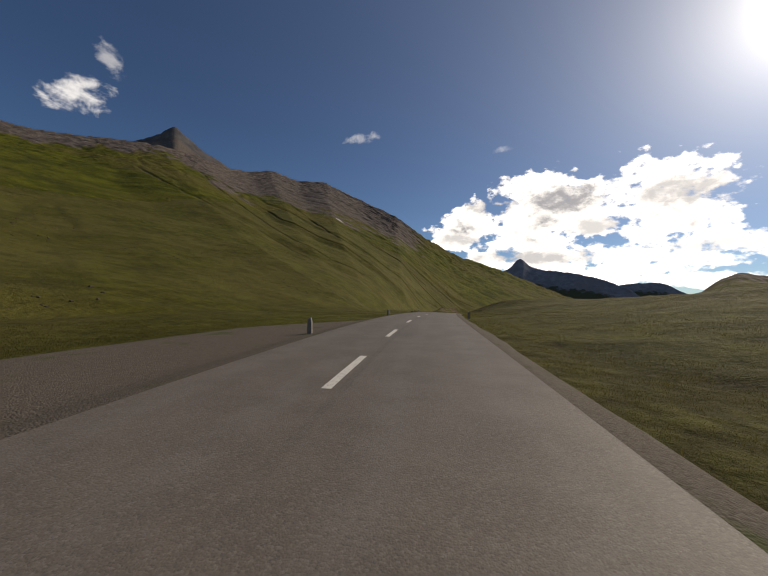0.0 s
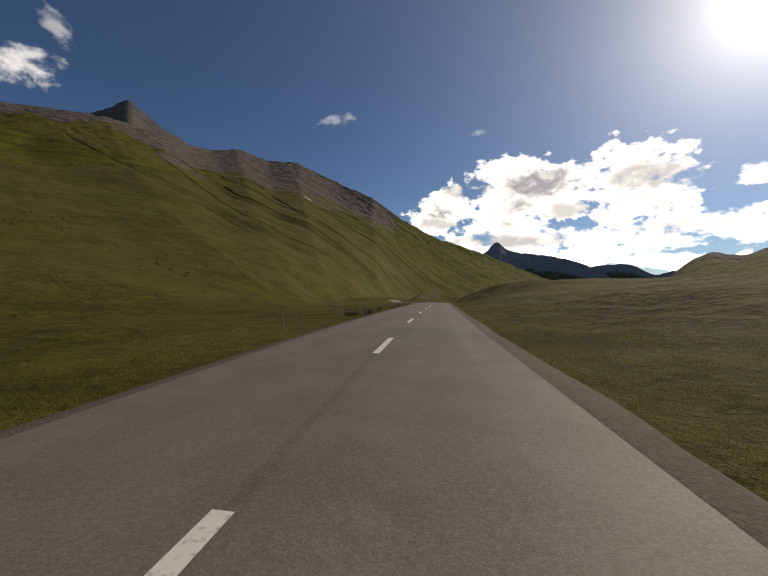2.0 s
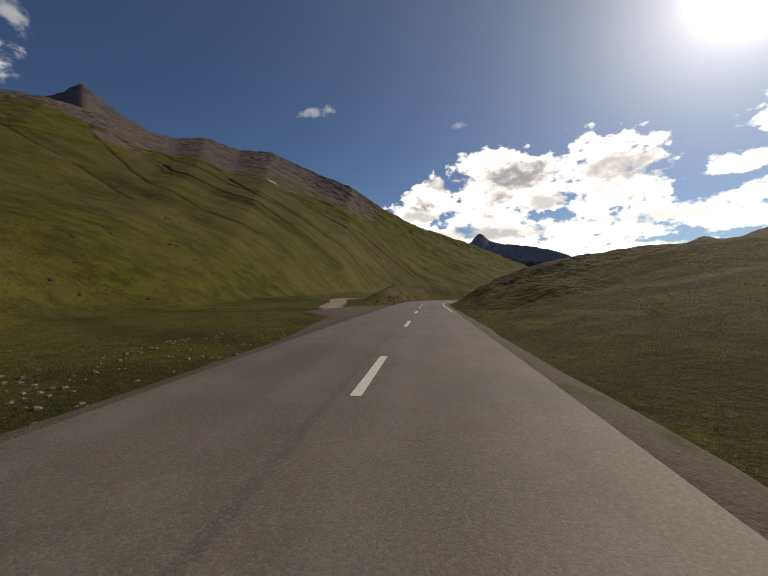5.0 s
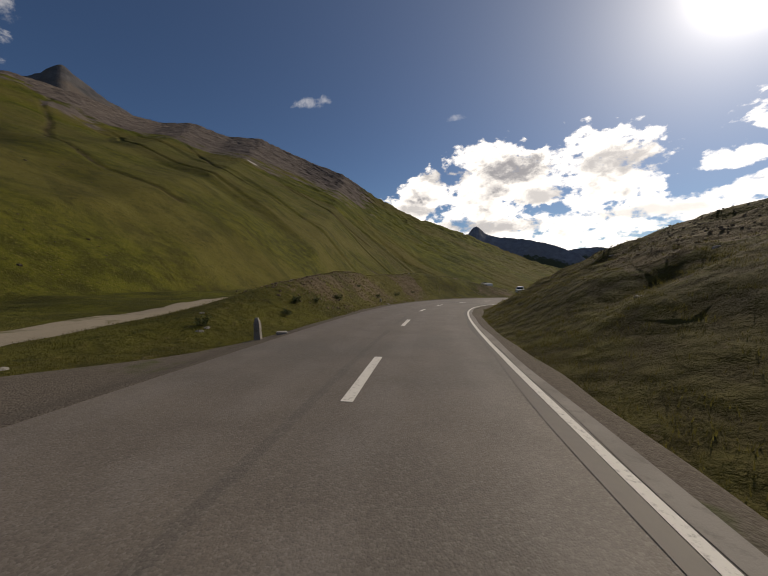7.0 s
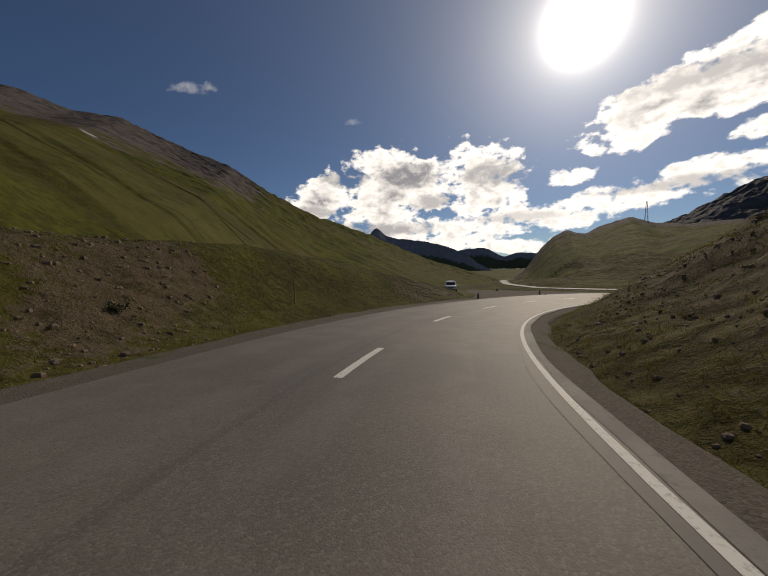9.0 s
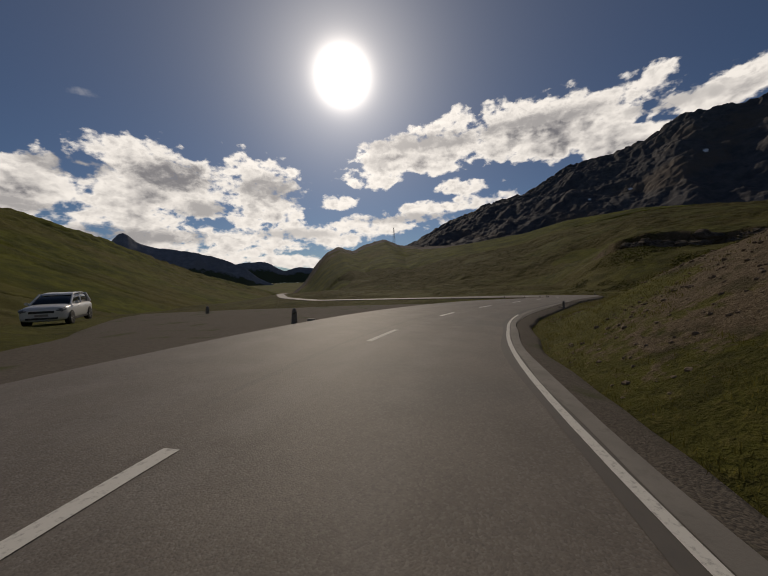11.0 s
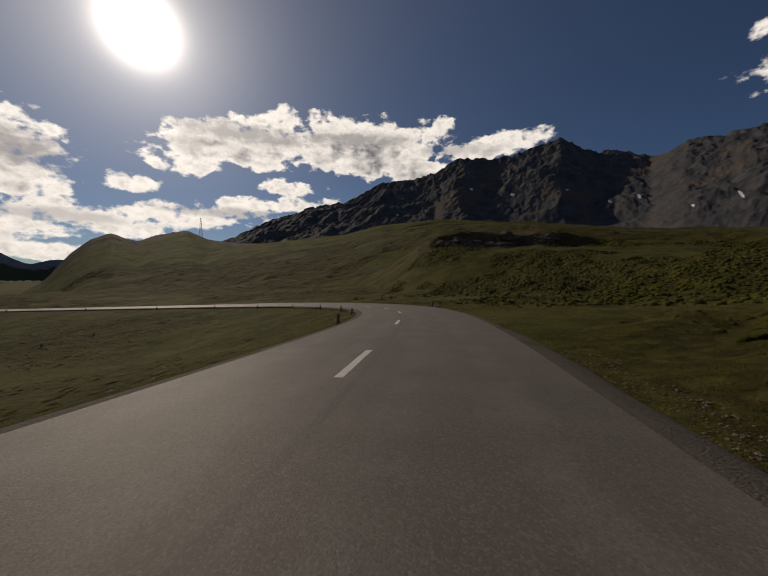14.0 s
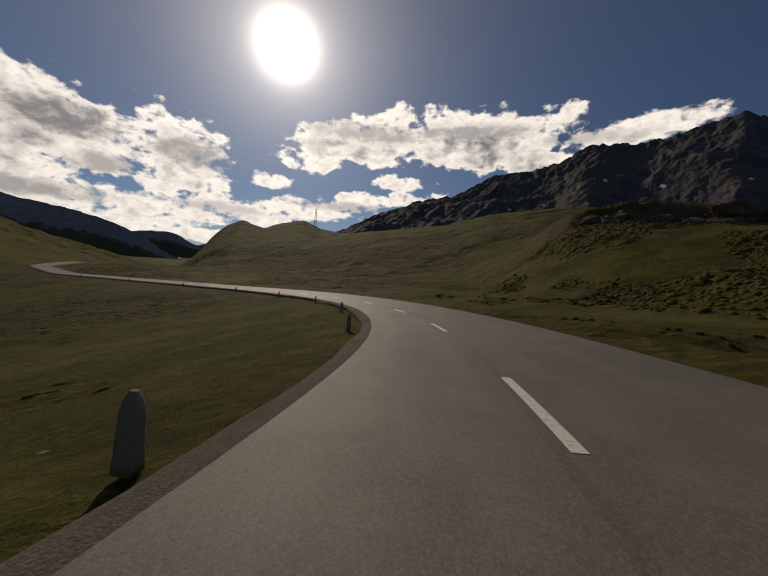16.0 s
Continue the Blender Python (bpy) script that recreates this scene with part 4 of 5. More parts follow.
POSTS = [(-9, -3.6), (12.7, -3.7), (33, 4.2), (31.6, -3.6), (58, -3.6), (88.3, -3.6), (133.1, -3.65), (151.8, -4.3), (192, -4.65), (203, -4.1), (226, 4.55), (206.5, -14), (275.4, 4.9)]
POSTS += [(s, -4.0) for s in (260.4, 275.2, 287.4, 299, 311, 324, 338, 356, 380, 410)]
for k, (s, side) in enumerate(POSTS):
    post = stone_post(k)
    x, y, z = on_road(s, side)
    z = height_at(x, y) if abs(side) > 6 else z - 0.05
    post.matrix_world = pose(x, y, z, 0, random.uniform(-4, 4), -math.degrees(float(np.interp(s, RS, R_HEAD))) + random.uniform(-12, 12))


def place(ob, s, side, turn=0.0, sink=0.0, size=1.0, tilt=0.0):
    """Stands a thing on the ground at s metres along the road."""
    x, y, _ = on_road(s, side)
    ob.matrix_world = pose(x, y, height_at(x, y) - sink, 0, tilt, turn) @ Matrix.Scale(size, 4)
    return ob


# ---- old gravel track behind the bank ----
track_s = np.linspace(119, 186, 95)
track_mid = np.interp(track_s, [119, 124, 128, 131, 135, 140, 147, 160, 175, 186], [-7, -9.3, -11, -11.8, -12.6, -14, -17, -19, -19.5, -20])
track_rows = []
for f in np.linspace(-1.5, 1.5, 6):
    p = on_road(track_s, track_mid + f)
    track_rows.append((p[0], p[1], ground_height(p[0], p[1])[0] + 0.07 - 0.04 * abs(f)))
track = mesh_from_grid("track", *(np.array([r[k] for r in track_rows]) for k in range(3)), TRACK_GRAVEL)
tagged(track, "narrow gravel track curving away behind the bank", "track", kind="structure")


# ---- vegetation and stones ----
BLADE_COUNT = 24


def tussocks(name, count, sign, s_range, reach, seed, label):
    """Many grass clumps in one mesh, each a handful of bent blades."""
    rng = np.random.RandomState(seed)
    s = rng.uniform(*s_range, count)
    edge = np.interp(s, RS, R_WL if sign < 0 else R_WR)
    flat = np.interp(s, VERGE[:, 0], VERGE[:, 5]) + 0.3 if sign < 0 else 0.7
    out = flat + 0.1 + reach * rng.power(0.75, count) * rng.rand(count) ** 0.4
    x, y, _ = on_road(s, sign * (edge + out))
    keep = fbm(x / 5, y / 5, seed, 3) > -0.25
    x, y = x[keep], y[keep]
    z = ground_height(x, y)[0]
    n = len(x)
    tall = np.repeat(rng.uniform(0.03, 0.09, n), BLADE_COUNT)
    m = n * BLADE_COUNT
    bx, by = np.repeat(x, BLADE_COUNT) + 0.16 * rng.randn(m), np.repeat(y, BLADE_COUNT) + 0.16 * rng.randn(m)
    bz = np.repeat(z, BLADE_COUNT)
    a, lean, w = rng.uniform(0, 6.283, m), rng.uniform(0.02, 0.10, m), rng.uniform(0.003, 0.008, m)
    ca, sa, up = np.cos(a), np.sin(a), tall * rng.uniform(0.6, 1.1, m)
    corners = np.stack([np.stack([bx - sa * w, by + ca * w, bz - 0.04], -1), np.stack([bx + sa * w, by - ca * w, bz - 0.04], -1), np.stack([bx + ca * lean, by + sa * lean, bz + up], -1)], 1)
    verts, faces = corners.reshape(-1, 3).tolist(), np.arange(3 * m).reshape(-1, 3).tolist()
    data = bpy.data.meshes.new(name)
    data.from_pydata(verts, [], faces)
    data.materials.append(BLADES)
    return tagged(new(name, data), label, "grass", kind="stuff")


def blades_build(n, p):
    tone = n.add("ShaderNodeNewGeometry").outputs["Random Per Island"]
    green = n.mix(tone, col(0.062, 0.066, 0.012), col(0.140, 0.128, 0.034))
    return n.mix(n.ramp(tone, 0.9, 0.95), green, col(0.22, 0.18, 0.08))


BLADES = material("grass_blades", blades_build, 0.8, specular=0.15)
blade_nodes = BLADES.node_tree
thin = blade_nodes.nodes.new("ShaderNodeBsdfTranslucent")
thin.inputs["Color"].default_value = col(0.13, 0.118, 0.03)
both = blade_nodes.nodes.new("ShaderNodeMixShader")
both.inputs[0].default_value = 0.65
blade_out = next(k for k in blade_nodes.nodes if k.type == "OUTPUT_MATERIAL")
blade_nodes.links.new(blade_out.inputs[0].links[0].from_socket, both.inputs[1])
blade_nodes.links.new(thin.outputs[0], both.inputs[2])
blade_nodes.links.new(both.outputs[0], blade_out.inputs[0])
tussocks("grass_tussocks", 11000, -1, (-10, 190), 11, 5, "rough grass tussocks along the roadside")
tussocks("grass_tussocks", 11000, 1, (-10, 205), 11, 6, "rough grass tussocks along the roadside")
tussocks("grass_tussocks", 7000, 1, (205, 320), 22, 7, "dense grass tussocks on the slope above the road")
tussocks("grass_tussocks", 6000, -1, (214, 330), 18, 9, "dense grass tussocks on the falling slope inside the bend")


def hummocks(name, count, box_x, box_y, sign, s_range, most, seed, label, lift=1.0, near=2.5):
    """Low mounds of turf in clusters, in one mesh."""
    rs = np.random.RandomState(seed)
    x, y = rs.uniform(*box_x, count), rs.uniform(*box_y, count)
    s, side = nearest_road(x, y)
    z, bare, _, out = ground_height(x, y)
    keep = (np.sign(side) == sign) & (s > s_range[0]) & (s < s_range[1]) & (out > near * rs.uniform(0.45, 1.7, count)) & (out < most) & (bare < 0.2)
    keep &= tuft_share(x, y, side < 0, s, out) * rs.uniform(0.45, 1.15, count) > 0.6
    x, y, z, out = x[keep], y[keep], z[keep], out[keep]
    m = len(x)
    gx, gy = ((ground_height(x + a, y + b)[0] - ground_height(x - a, y - b)[0]) / 1.4 for a, b in ((0.7, 0), (0, 0.7)))
    wide = rs.uniform(0.13, 0.38, m) * (0.7 + 0.3 * step(4, 14, out))
    tall = wide * rs.uniform(0.3, 0.65, m) * lift
    turn, thin = rs.uniform(0, 6.28, m), rs.uniform(0.6, 1.0, m)
    rings = []
    for level, share in ((-0.35, 1.15), (0.45, 0.95), (0.85, 0.6)):
        for k in range(7):
            t = 6.2832 * k / 7
            u, v = wide * share * np.cos(t) * rs.uniform(0.7, 1.25, m), wide * share * thin * np.sin(t) * rs.uniform(0.7, 1.25, m)
            dx, dy = u * np.cos(turn) - v * np.sin(turn), u * np.sin(turn) + v * np.cos(turn)
            rings.append(np.stack([x + dx, y + dy, z + gx * dx + gy * dy + tall * level * rs.uniform(0.85, 1.15, m)], -1))
    rings.append(np.stack([x, y, z + tall], -1))
    verts = np.stack(rings, 1).reshape(-1, 3).tolist()
    pattern = [(b + k, b + (k + 1) % 7, b + 7 + (k + 1) % 7, b + 7 + k) for b in (0, 7) for k in range(7)] + [(14 + k, 14 + (k + 1) % 7, 21) for k in range(7)]
    faces = [tuple(22 * i + q for q in f) for i in range(m) for f in pattern]
    data = bpy.data.meshes.new(name)
    data.from_pydata(verts, [], faces)
    data.polygons.foreach_set("use_smooth", [True] * len(data.polygons))
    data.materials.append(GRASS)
    return tagged(new(name, data), label, "grass", kind="stuff")


hummocks("turf_hummocks", 170000, (95, 280), (80, 300), 1, (212, 318), 98, 31, "small shadowed turf hummocks clustered on the slope", 1.1, 8)
hummocks("turf_hummocks", 14000, (100, 230), (180, 300), -1, (236, 420), 60, 32, "small turf hummocks on the slope below the bend", 0.42, 5)


def brow_spot(a, spread):
    """A place on the brow of the eastern scarp, in the direction a."""
    r = 120.0
    for _ in range(4):
        x, y = 97.3 + r * math.sin(radians(a)), 179.7 + r * math.cos(radians(a))
        r = float(117 + 30 * step(98, 82, np.array([a]))[0] + 7 * fbm(np.array([x / 30]), np.array([y / 30]), 31, 3)[0]) - 1.2 + spread
    return x, y


def outcrop_build(n, p):
    big, small = n.noise(p, 0.35, 6, 0.6), n.noise(p, 2.4, 6, 0.7)
    rock = n.mix(n.ramp(big, 0.35, 0.65), col(0.075, 0.062, 0.050), col(0.155, 0.130, 0.105))
    rock = n.mix(n.ramp(small, 0.52, 0.7), rock, col(0.23, 0.20, 0.165))
    return n.mix(n.math("MULTIPLY", n.ramp(small, 0.46, 0.3), 0.8), rock, col(0.03, 0.026, 0.02)), small


OUTCROP = material("outcrop_rock", outcrop_build, 0.95, bump=(0.8, 0.4), specular=0.12)


def outcrop_mesh(seed):
    bm = bmesh.new()
    bmesh.ops.create_icosphere(bm, subdivisions=3, radius=1.0)
    for v in bm.verts:
        q = v.co * 1.6 + Vector((seed * 5.3, 2.1, 0))
        v.co *= 1 + 0.45 * noise.noise(q) + 0.22 * noise.noise(q * 2.7) + 0.1 * noise.noise(q * 6)
        v.co = Vector((v.co.x * 1.9, v.co.y * 1.1, v.co.z * 1.25))
    return bm


OUTCROPS = [tagged(part("rock_outcrop", outcrop_mesh(k), OUTCROP), "brown weathered rock outcrop on the terrace scarp", "rock outcrop", "outcrops along the scarp") for k in range(5)]
crop_rng = random.Random(77)
for k in range(42):
    a = crop_rng.choice((crop_rng.uniform(97, 103), crop_rng.uniform(98, 109), crop_rng.uniform(106, 118)))
    x, y = brow_spot(a, crop_rng.uniform(-1.5, 1.2))
    size = crop_rng.uniform(0.6, 1.9) * (1.15 if a < 108 else 0.7)
    at = pose(x, y, ground_at(x, y) - 0.35 * size, crop_rng.uniform(-12, 12), crop_rng.uniform(-12, 12), -a + crop_rng.uniform(-25, 25)) @ Matrix.Scale(size, 4)
    if k < 5:
        OUTCROPS[k].matrix_world = at
    else:
        copy_thing(OUTCROPS[k % 5], pose(0, 0, 0)).matrix_world = at


def rock_mesh(seed, size):
    bm = bmesh.new()
    bmesh.ops.create_icosphere(bm, subdivisions=2, radius=0.5)
    for v in bm.verts:
        v.co *= 1 + 0.5 * noise.noise(v.co * 2.2 + Vector((seed * 7.7, 1.3, 0)))
        v.co.x, v.co.y, v.co.z = v.co.x * size, v.co.y * size * 0.8, v.co.z * size * 0.62
    return bm


ROCKS = []
for k in range(5):
    rock = part("rock", rock_mesh(k, 0.42), GRANITE)
    ROCKS.append(tagged(rock, "pale weathered rock lying in the grass", "rock", "loose rocks beside the road"))
rng = random.Random(11)
spots = [(rng.uniform(20, 100), -rng.uniform(4.2, 14)) for _ in range(16)] + [(rng.uniform(118, 172), -rng.uniform(5.5, 12)) for _ in range(34)]
spots += [(rng.uniform(128, 224), rng.uniform(5.6, 13)) for _ in range(44)] + [(rng.uniform(60, 110), rng.uniform(4.6, 16)) for _ in range(12)]
spots += [(236 + 1.6 * k + rng.uniform(-0.4, 0.4), -rng.uniform(3.45, 3.8)) for k in range(16)] + [(rng.uniform(240, 280), -rng.uniform(5, 22)) for _ in range(24)]
spots += [(rng.uniform(246, 300), rng.uniform(5.2, 20)) for _ in range(16)]
spots = [q for q in spots if min(math.hypot(q[0] - a, q[1] - b) for a, b in POSTS) > 1.3]
for k, (s, side) in enumerate(spots):
    ob = ROCKS[k] if k < 5 else copy_thing(ROCKS[k % 5], Matrix())
    place(ob, s, side, rng.uniform(0, 360), 0.04, rng.uniform(0.25, 0.8))


DARK_STONE = plain("dark_stone", (0.085, 0.072, 0.056), 0.95, specular=0.1, speckle=0.6)
BROWN_STONE = plain("brown_stone", (0.20, 0.155, 0.11), 0.95, specular=0.15, speckle=0.6)


def pebbles(name, count, s_range, sign, reach, seed, label, size=0.08, bare_only=False, patches=0.0, start=0.15):
    """Small stones in one mesh."""
    rs = np.random.RandomState(seed)
    s = rs.uniform(*s_range, count)
    edge = np.interp(s, RS, R_WL if sign < 0 else R_WR)
    x, y, zr = on_road(s, sign * (edge + start + reach * rs.rand(count)))
    z, bare, _, _ = ground_height(x, y)
    if bare_only:
        x, y, z = (q[bare > 0.25] for q in (x, y, z))
    if patches:
        thick = fbm(x / patches, y / patches, seed, 3) > 0.16
        x, y, z = x[thick], y[thick], z[thick]
    verts, faces = [], []
    for px, py, pz in zip(x, y, z):
        r = size * (0.25 + 0.9 * rs.rand() ** 2.5)
        k = len(verts)
        turn, stretch = rs.uniform(0, 6.28), rs.uniform(0.6, 1.0)
        for level, wide in ((-0.5, 0.9), (0.15, 1.0), (0.5, 0.6)):
            for a in range(5):
                t = a * 1.2566
                u, v = r * wide * math.cos(t) * rs.uniform(0.8, 1.15), r * wide * stretch * math.sin(t) * rs.uniform(0.8, 1.15)
                verts.append((px + u * math.cos(turn) - v * math.sin(turn), py + u * math.sin(turn) + v * math.cos(turn), pz + r * (level + rs.uniform(-0.12, 0.12))))
        faces += [(k + b + a, k + b + (a + 1) % 5, k + b + 5 + (a + 1) % 5, k + b + 5 + a) for b in (0, 5) for a in range(5)] + [tuple(k + 10 + a for a in range(5))]
    data = bpy.data.meshes.new(name)
    data.from_pydata(verts, [], faces)
    data.materials.append(DARK_STONE if "boulders" in name else BROWN_STONE)
    return tagged(new(name, data), label, "stones", kind="stuff")


pebbles("scree_stones", 16000, (110, 226), 1, 14, 21, "small loose stones on the cut bank", 0.075, True)
pebbles("scree_stones", 10000, (116, 203), -1, 13, 22, "broken stones covering the bare earth bank", 0.11, True)
pebbles("scree_stones", 1500, (226, 300), 1, 1.6, 23, "loose stones along the road edge", 0.04)
pebbles("scree_stones", 2600, (235, 250), 1, 1.7, 27, "loose gravel stones spilled beside the asphalt", 0.034)
pebbles("scree_stones", 900, (90, 116), -1, 5, 24, "loose stones on the gravel lay-by")

pebbles("slope_boulders", 2600, (10, 170), -1, 130, 26, "scattered brown boulders on the steep mountainside", 0.3, False, 22.0, 22)


def leaf_build(n, p):
    tone = n.add("ShaderNodeNewGeometry").outputs["Random Per Island"]
    return n.mix(tone, col(0.018, 0.032, 0.008), col(0.06, 0.085, 0.02))


LEAF = material("shrub_leaves", leaf_build, 0.65, specular=0.25)
STEM = plain("woody_stem", (0.09, 0.065, 0.04), 0.9)


def shrub(seed):
    rs = random.Random(seed)
    root = new("shrub")
    bm = bmesh.new()
    tips = []
    for k in range(9):
        a, out, up = rs.uniform(0, 6.28), rs.uniform(0.12, 0.45), rs.uniform(0.3, 0.7)
        tip = Vector((math.cos(a) * out, math.sin(a) * out, up))
        tips.append(tip)
        side = Vector((-math.sin(a), math.cos(a), 0)) * 0.012
        lift = Vector((0, 0, 0.015))
        v = [bm.verts.new(q) for q in (side, -side, lift, tip + side * 0.4, tip - side * 0.4, tip + lift * 0.4)]
        for f in ((0, 1, 4, 3), (1, 2, 5, 4), (2, 0, 3, 5)):
            bm.faces.new([v[q] for q in f])
    part("stem", bm, STEM, root)
    bm = bmesh.new()
    for k in range(330):
        tip = rs.choice(tips) * rs.uniform(0.45, 1.08) + Vector((rs.gauss(0, 0.08), rs.gauss(0, 0.08), rs.gauss(0, 0.06)))
        tip.z = max(0.03, tip.z)
        turn = Euler((rs.uniform(-0.9, 0.9), rs.uniform(-0.9, 0.9), rs.uniform(0, 6.28))).to_matrix()
        size = rs.uniform(0.035, 0.075)
        v = [bm.verts.new(tip + turn @ (Vector(q) * size)) for q in ((-1, 0, 0), (0, -0.5, 0.12), (1.1, 0, 0), (0, 0.5, 0.12))]
        bm.faces.new(v)
    part("foliage", bm, LEAF, root)
    return tagged(root, "low dark-leaved shrub growing on the grass bank", "shrub", "shrubs along the bank")


SHRUBS = [shrub(k) for k in range(4)]
bushes = [(57, -4.4), (60.5, -4.9), (62, -4.3), (66, -4.2), (68.5, -4.6), (74, -4.0), (82, -4.4), (86, -5.0), (137.5, -4.9), (139.5, -5.4), (141, -5.0), (144, -4.8), (150, -5.6), (153, -5.0), (160, -6.0), (134, -6.2), (165, -6.4)]
for k, (s, side) in enumerate(bushes):
    ob = SHRUBS[k] if k < 4 else copy_thing(SHRUBS[k % 4], Matrix())
    place(ob, s, side, rng.uniform(0, 360), 0.05, rng.uniform(0.4, 0.8))


# ---- roadside poles and slabs ----
WOOD = plain("grey_wood", (0.22, 0.18, 0.13), 0.9, speckle=0.5)


def tube(bm, a, b, r0, r1, n=8):
    a, b = Vector(a), Vector(b)
    q = (b - a).to_track_quat("Z", "Y").to_matrix()
    rings = [[bm.verts.new(p + q @ Vector((math.cos(t) * r, math.sin(t) * r, 0))) for t in (6.2832 * k / n for k in range(n))] for p, r in ((a, r0), (b, r1))]
    for k in range(n):
        bm.faces.new((rings[0][k], rings[0][(k + 1) % n], rings[1][(k + 1) % n], rings[1][k]))
    bm.faces.new(rings[0][::-1]), bm.faces.new(rings[1])


for s, side, lean in ((58.5, -4.6, 9), (49, -5.2, -6), (172, -6.5, 3)):
    bm = bmesh.new()
    tube(bm, (0, 0, -0.3), (0, 0, 1.15), 0.035, 0.028)
    pole = tagged(part("snow_pole", bm, WOOD), "leaning grey wooden snow pole in the verge", "snow pole", "snow poles")
    place(pole, s, side, rng.uniform(0, 90), 0, 1, lean)


def slab(s, side, turn):
    bm = bmesh.new()
    bmesh.ops.create_cube(bm, size=1.0)
    for v in bm.verts:
        v.co = Vector((v.co.x * 0.34, v.co.y * 0.2, v.co.z * 0.09)) + noise.noise_vector(v.co * 3 + Vector((s, 0, 0))) * 0.03
    bmesh.ops.bevel(bm, geom=bm.edges[:], offset=0.02, segments=2, affect="EDGES")
    ob = tagged(part("stone_slab", bm, PALE_STONE), "pale flat stone slab at the foot of a marker post", "stone slab", "stone slabs")
    x, y, z = on_road(s, side)
    ob.matrix_world = pose(x, y, z - 0.03, 2, 3, turn)


PALE_STONE = plain("pale_stone", (0.30, 0.28, 0.25), 0.85, speckle=0.4)
slab(133.7, -3.2, 20), slab(152.3, -3.8, 10), slab(203.6, -3.7, -50), slab(225.4, 4.4, -80), slab(274.8, 5.1, -70)


# ---- pylon on the hill ----
def pylon():
    root = new("pylon")
    corners = [(-1, -1), (1, -1), (1, 1), (-1, 1)]
    for cx, cy in corners:
        bm = bmesh.new()
        tube(bm, (cx * 3.2, cy * 3.2, -3), (cx * 0.7, cy * 0.7, 46), 0.28, 0.2, 5)
        part("leg", bm, STEEL, root)
    for k in range(9):
        z0, z1 = k * 5.0, k * 5.0 + 5.0
        w0, w1 = 3.2 - 2.5 * z0 / 46, 3.2 - 2.5 * min(z1, 46) / 46
        for (ax, ay), (bx, by) in zip(corners, corners[1:] + corners[:1]):
            bm = bmesh.new()
            tube(bm, (ax * w0, ay * w0, z0), (bx * w1, by * w1, z1), 0.12, 0.12, 4)
            part("brace", bm, STEEL, root)
    for z, w in ((36, 7.5), (42, 6.0)):
        bm = bmesh.new()
        for sy in (-0.7, 0.7):
            tube(bm, (-w, 0, z), (0, sy, z + 1.4), 0.14, 0.14, 4), tube(bm, (w, 0, z), (0, sy, z + 1.4), 0.14, 0.14, 4)
        tube(bm, (-w, 0, z), (w, 0, z), 0.16, 0.16, 4)
        part("crossarm", bm, STEEL, root)
    return tagged(root, "grey steel lattice power pylon on the hilltop", "pylon")


mast = pylon()
mast_x, mast_y = 97.3 + 1085 * math.sin(radians(57.4)), 179.7 + 1085 * math.cos(radians(57.4))
mast_z = float(range_height(HILL, np.array([mast_x]), np.array([mast_y]))[0][0])
mast.matrix_world = pose(mast_x, mast_y, mast_z - 1, 0, 0, 20) @ Matrix.Scale(1.25, 4)


# ---- vehicles ----
def loft(rings, mat, name, parent, label="", caps=True):
    """A closed skin over rings of equal length."""
    bm = bmesh.new()
    made = [[bm.verts.new(p) for p in ring] for ring in rings]
    n = len(rings[0])
    for a, b in zip(made, made[1:]):
        for k in range(n):
            bm.faces.new((a[k], a[(k + 1) % n], b[(k + 1) % n], b[k]))
    if caps:
        bm.faces.new(made[0][::-1]), bm.faces.new(made[-1])
    bmesh.ops.recalc_face_normals(bm, faces=bm.faces[:])
    for f in bm.faces:
        f.smooth = True
    return part(name, bm, mat, parent, label)


def oval(x, half, low, high, n=20, e=0.42):
    """A rounded box section across a vehicle."""
    mid, tall = (low + high) / 2, (high - low) / 2
    out = []
    for k in range(n):
        t = 6.28318 * (k + 0.5) / n
        c, s = math.cos(t), math.sin(t)
        out.append((x, half * math.copysign(abs(c) ** e, c), mid + tall * math.copysign(abs(s) ** e, s)))
    return out


def box(name, size, at, mat, parent, bevel=0.02, label="", turn=(0, 0, 0)):
    bm = bmesh.new()
    bmesh.ops.create_cube(bm, size=1.0)
    for v in bm.verts:
        v.co = Vector((v.co.x * size[0], v.co.y * size[1], v.co.z * size[2]))
    if bevel:
        bmesh.ops.bevel(bm, geom=bm.edges[:], offset=bevel, segments=2, affect="EDGES")
    bmesh.ops.transform(bm, matrix=pose(*at, *turn), verts=bm.verts[:])
    return part(name, bm, mat, parent, label)


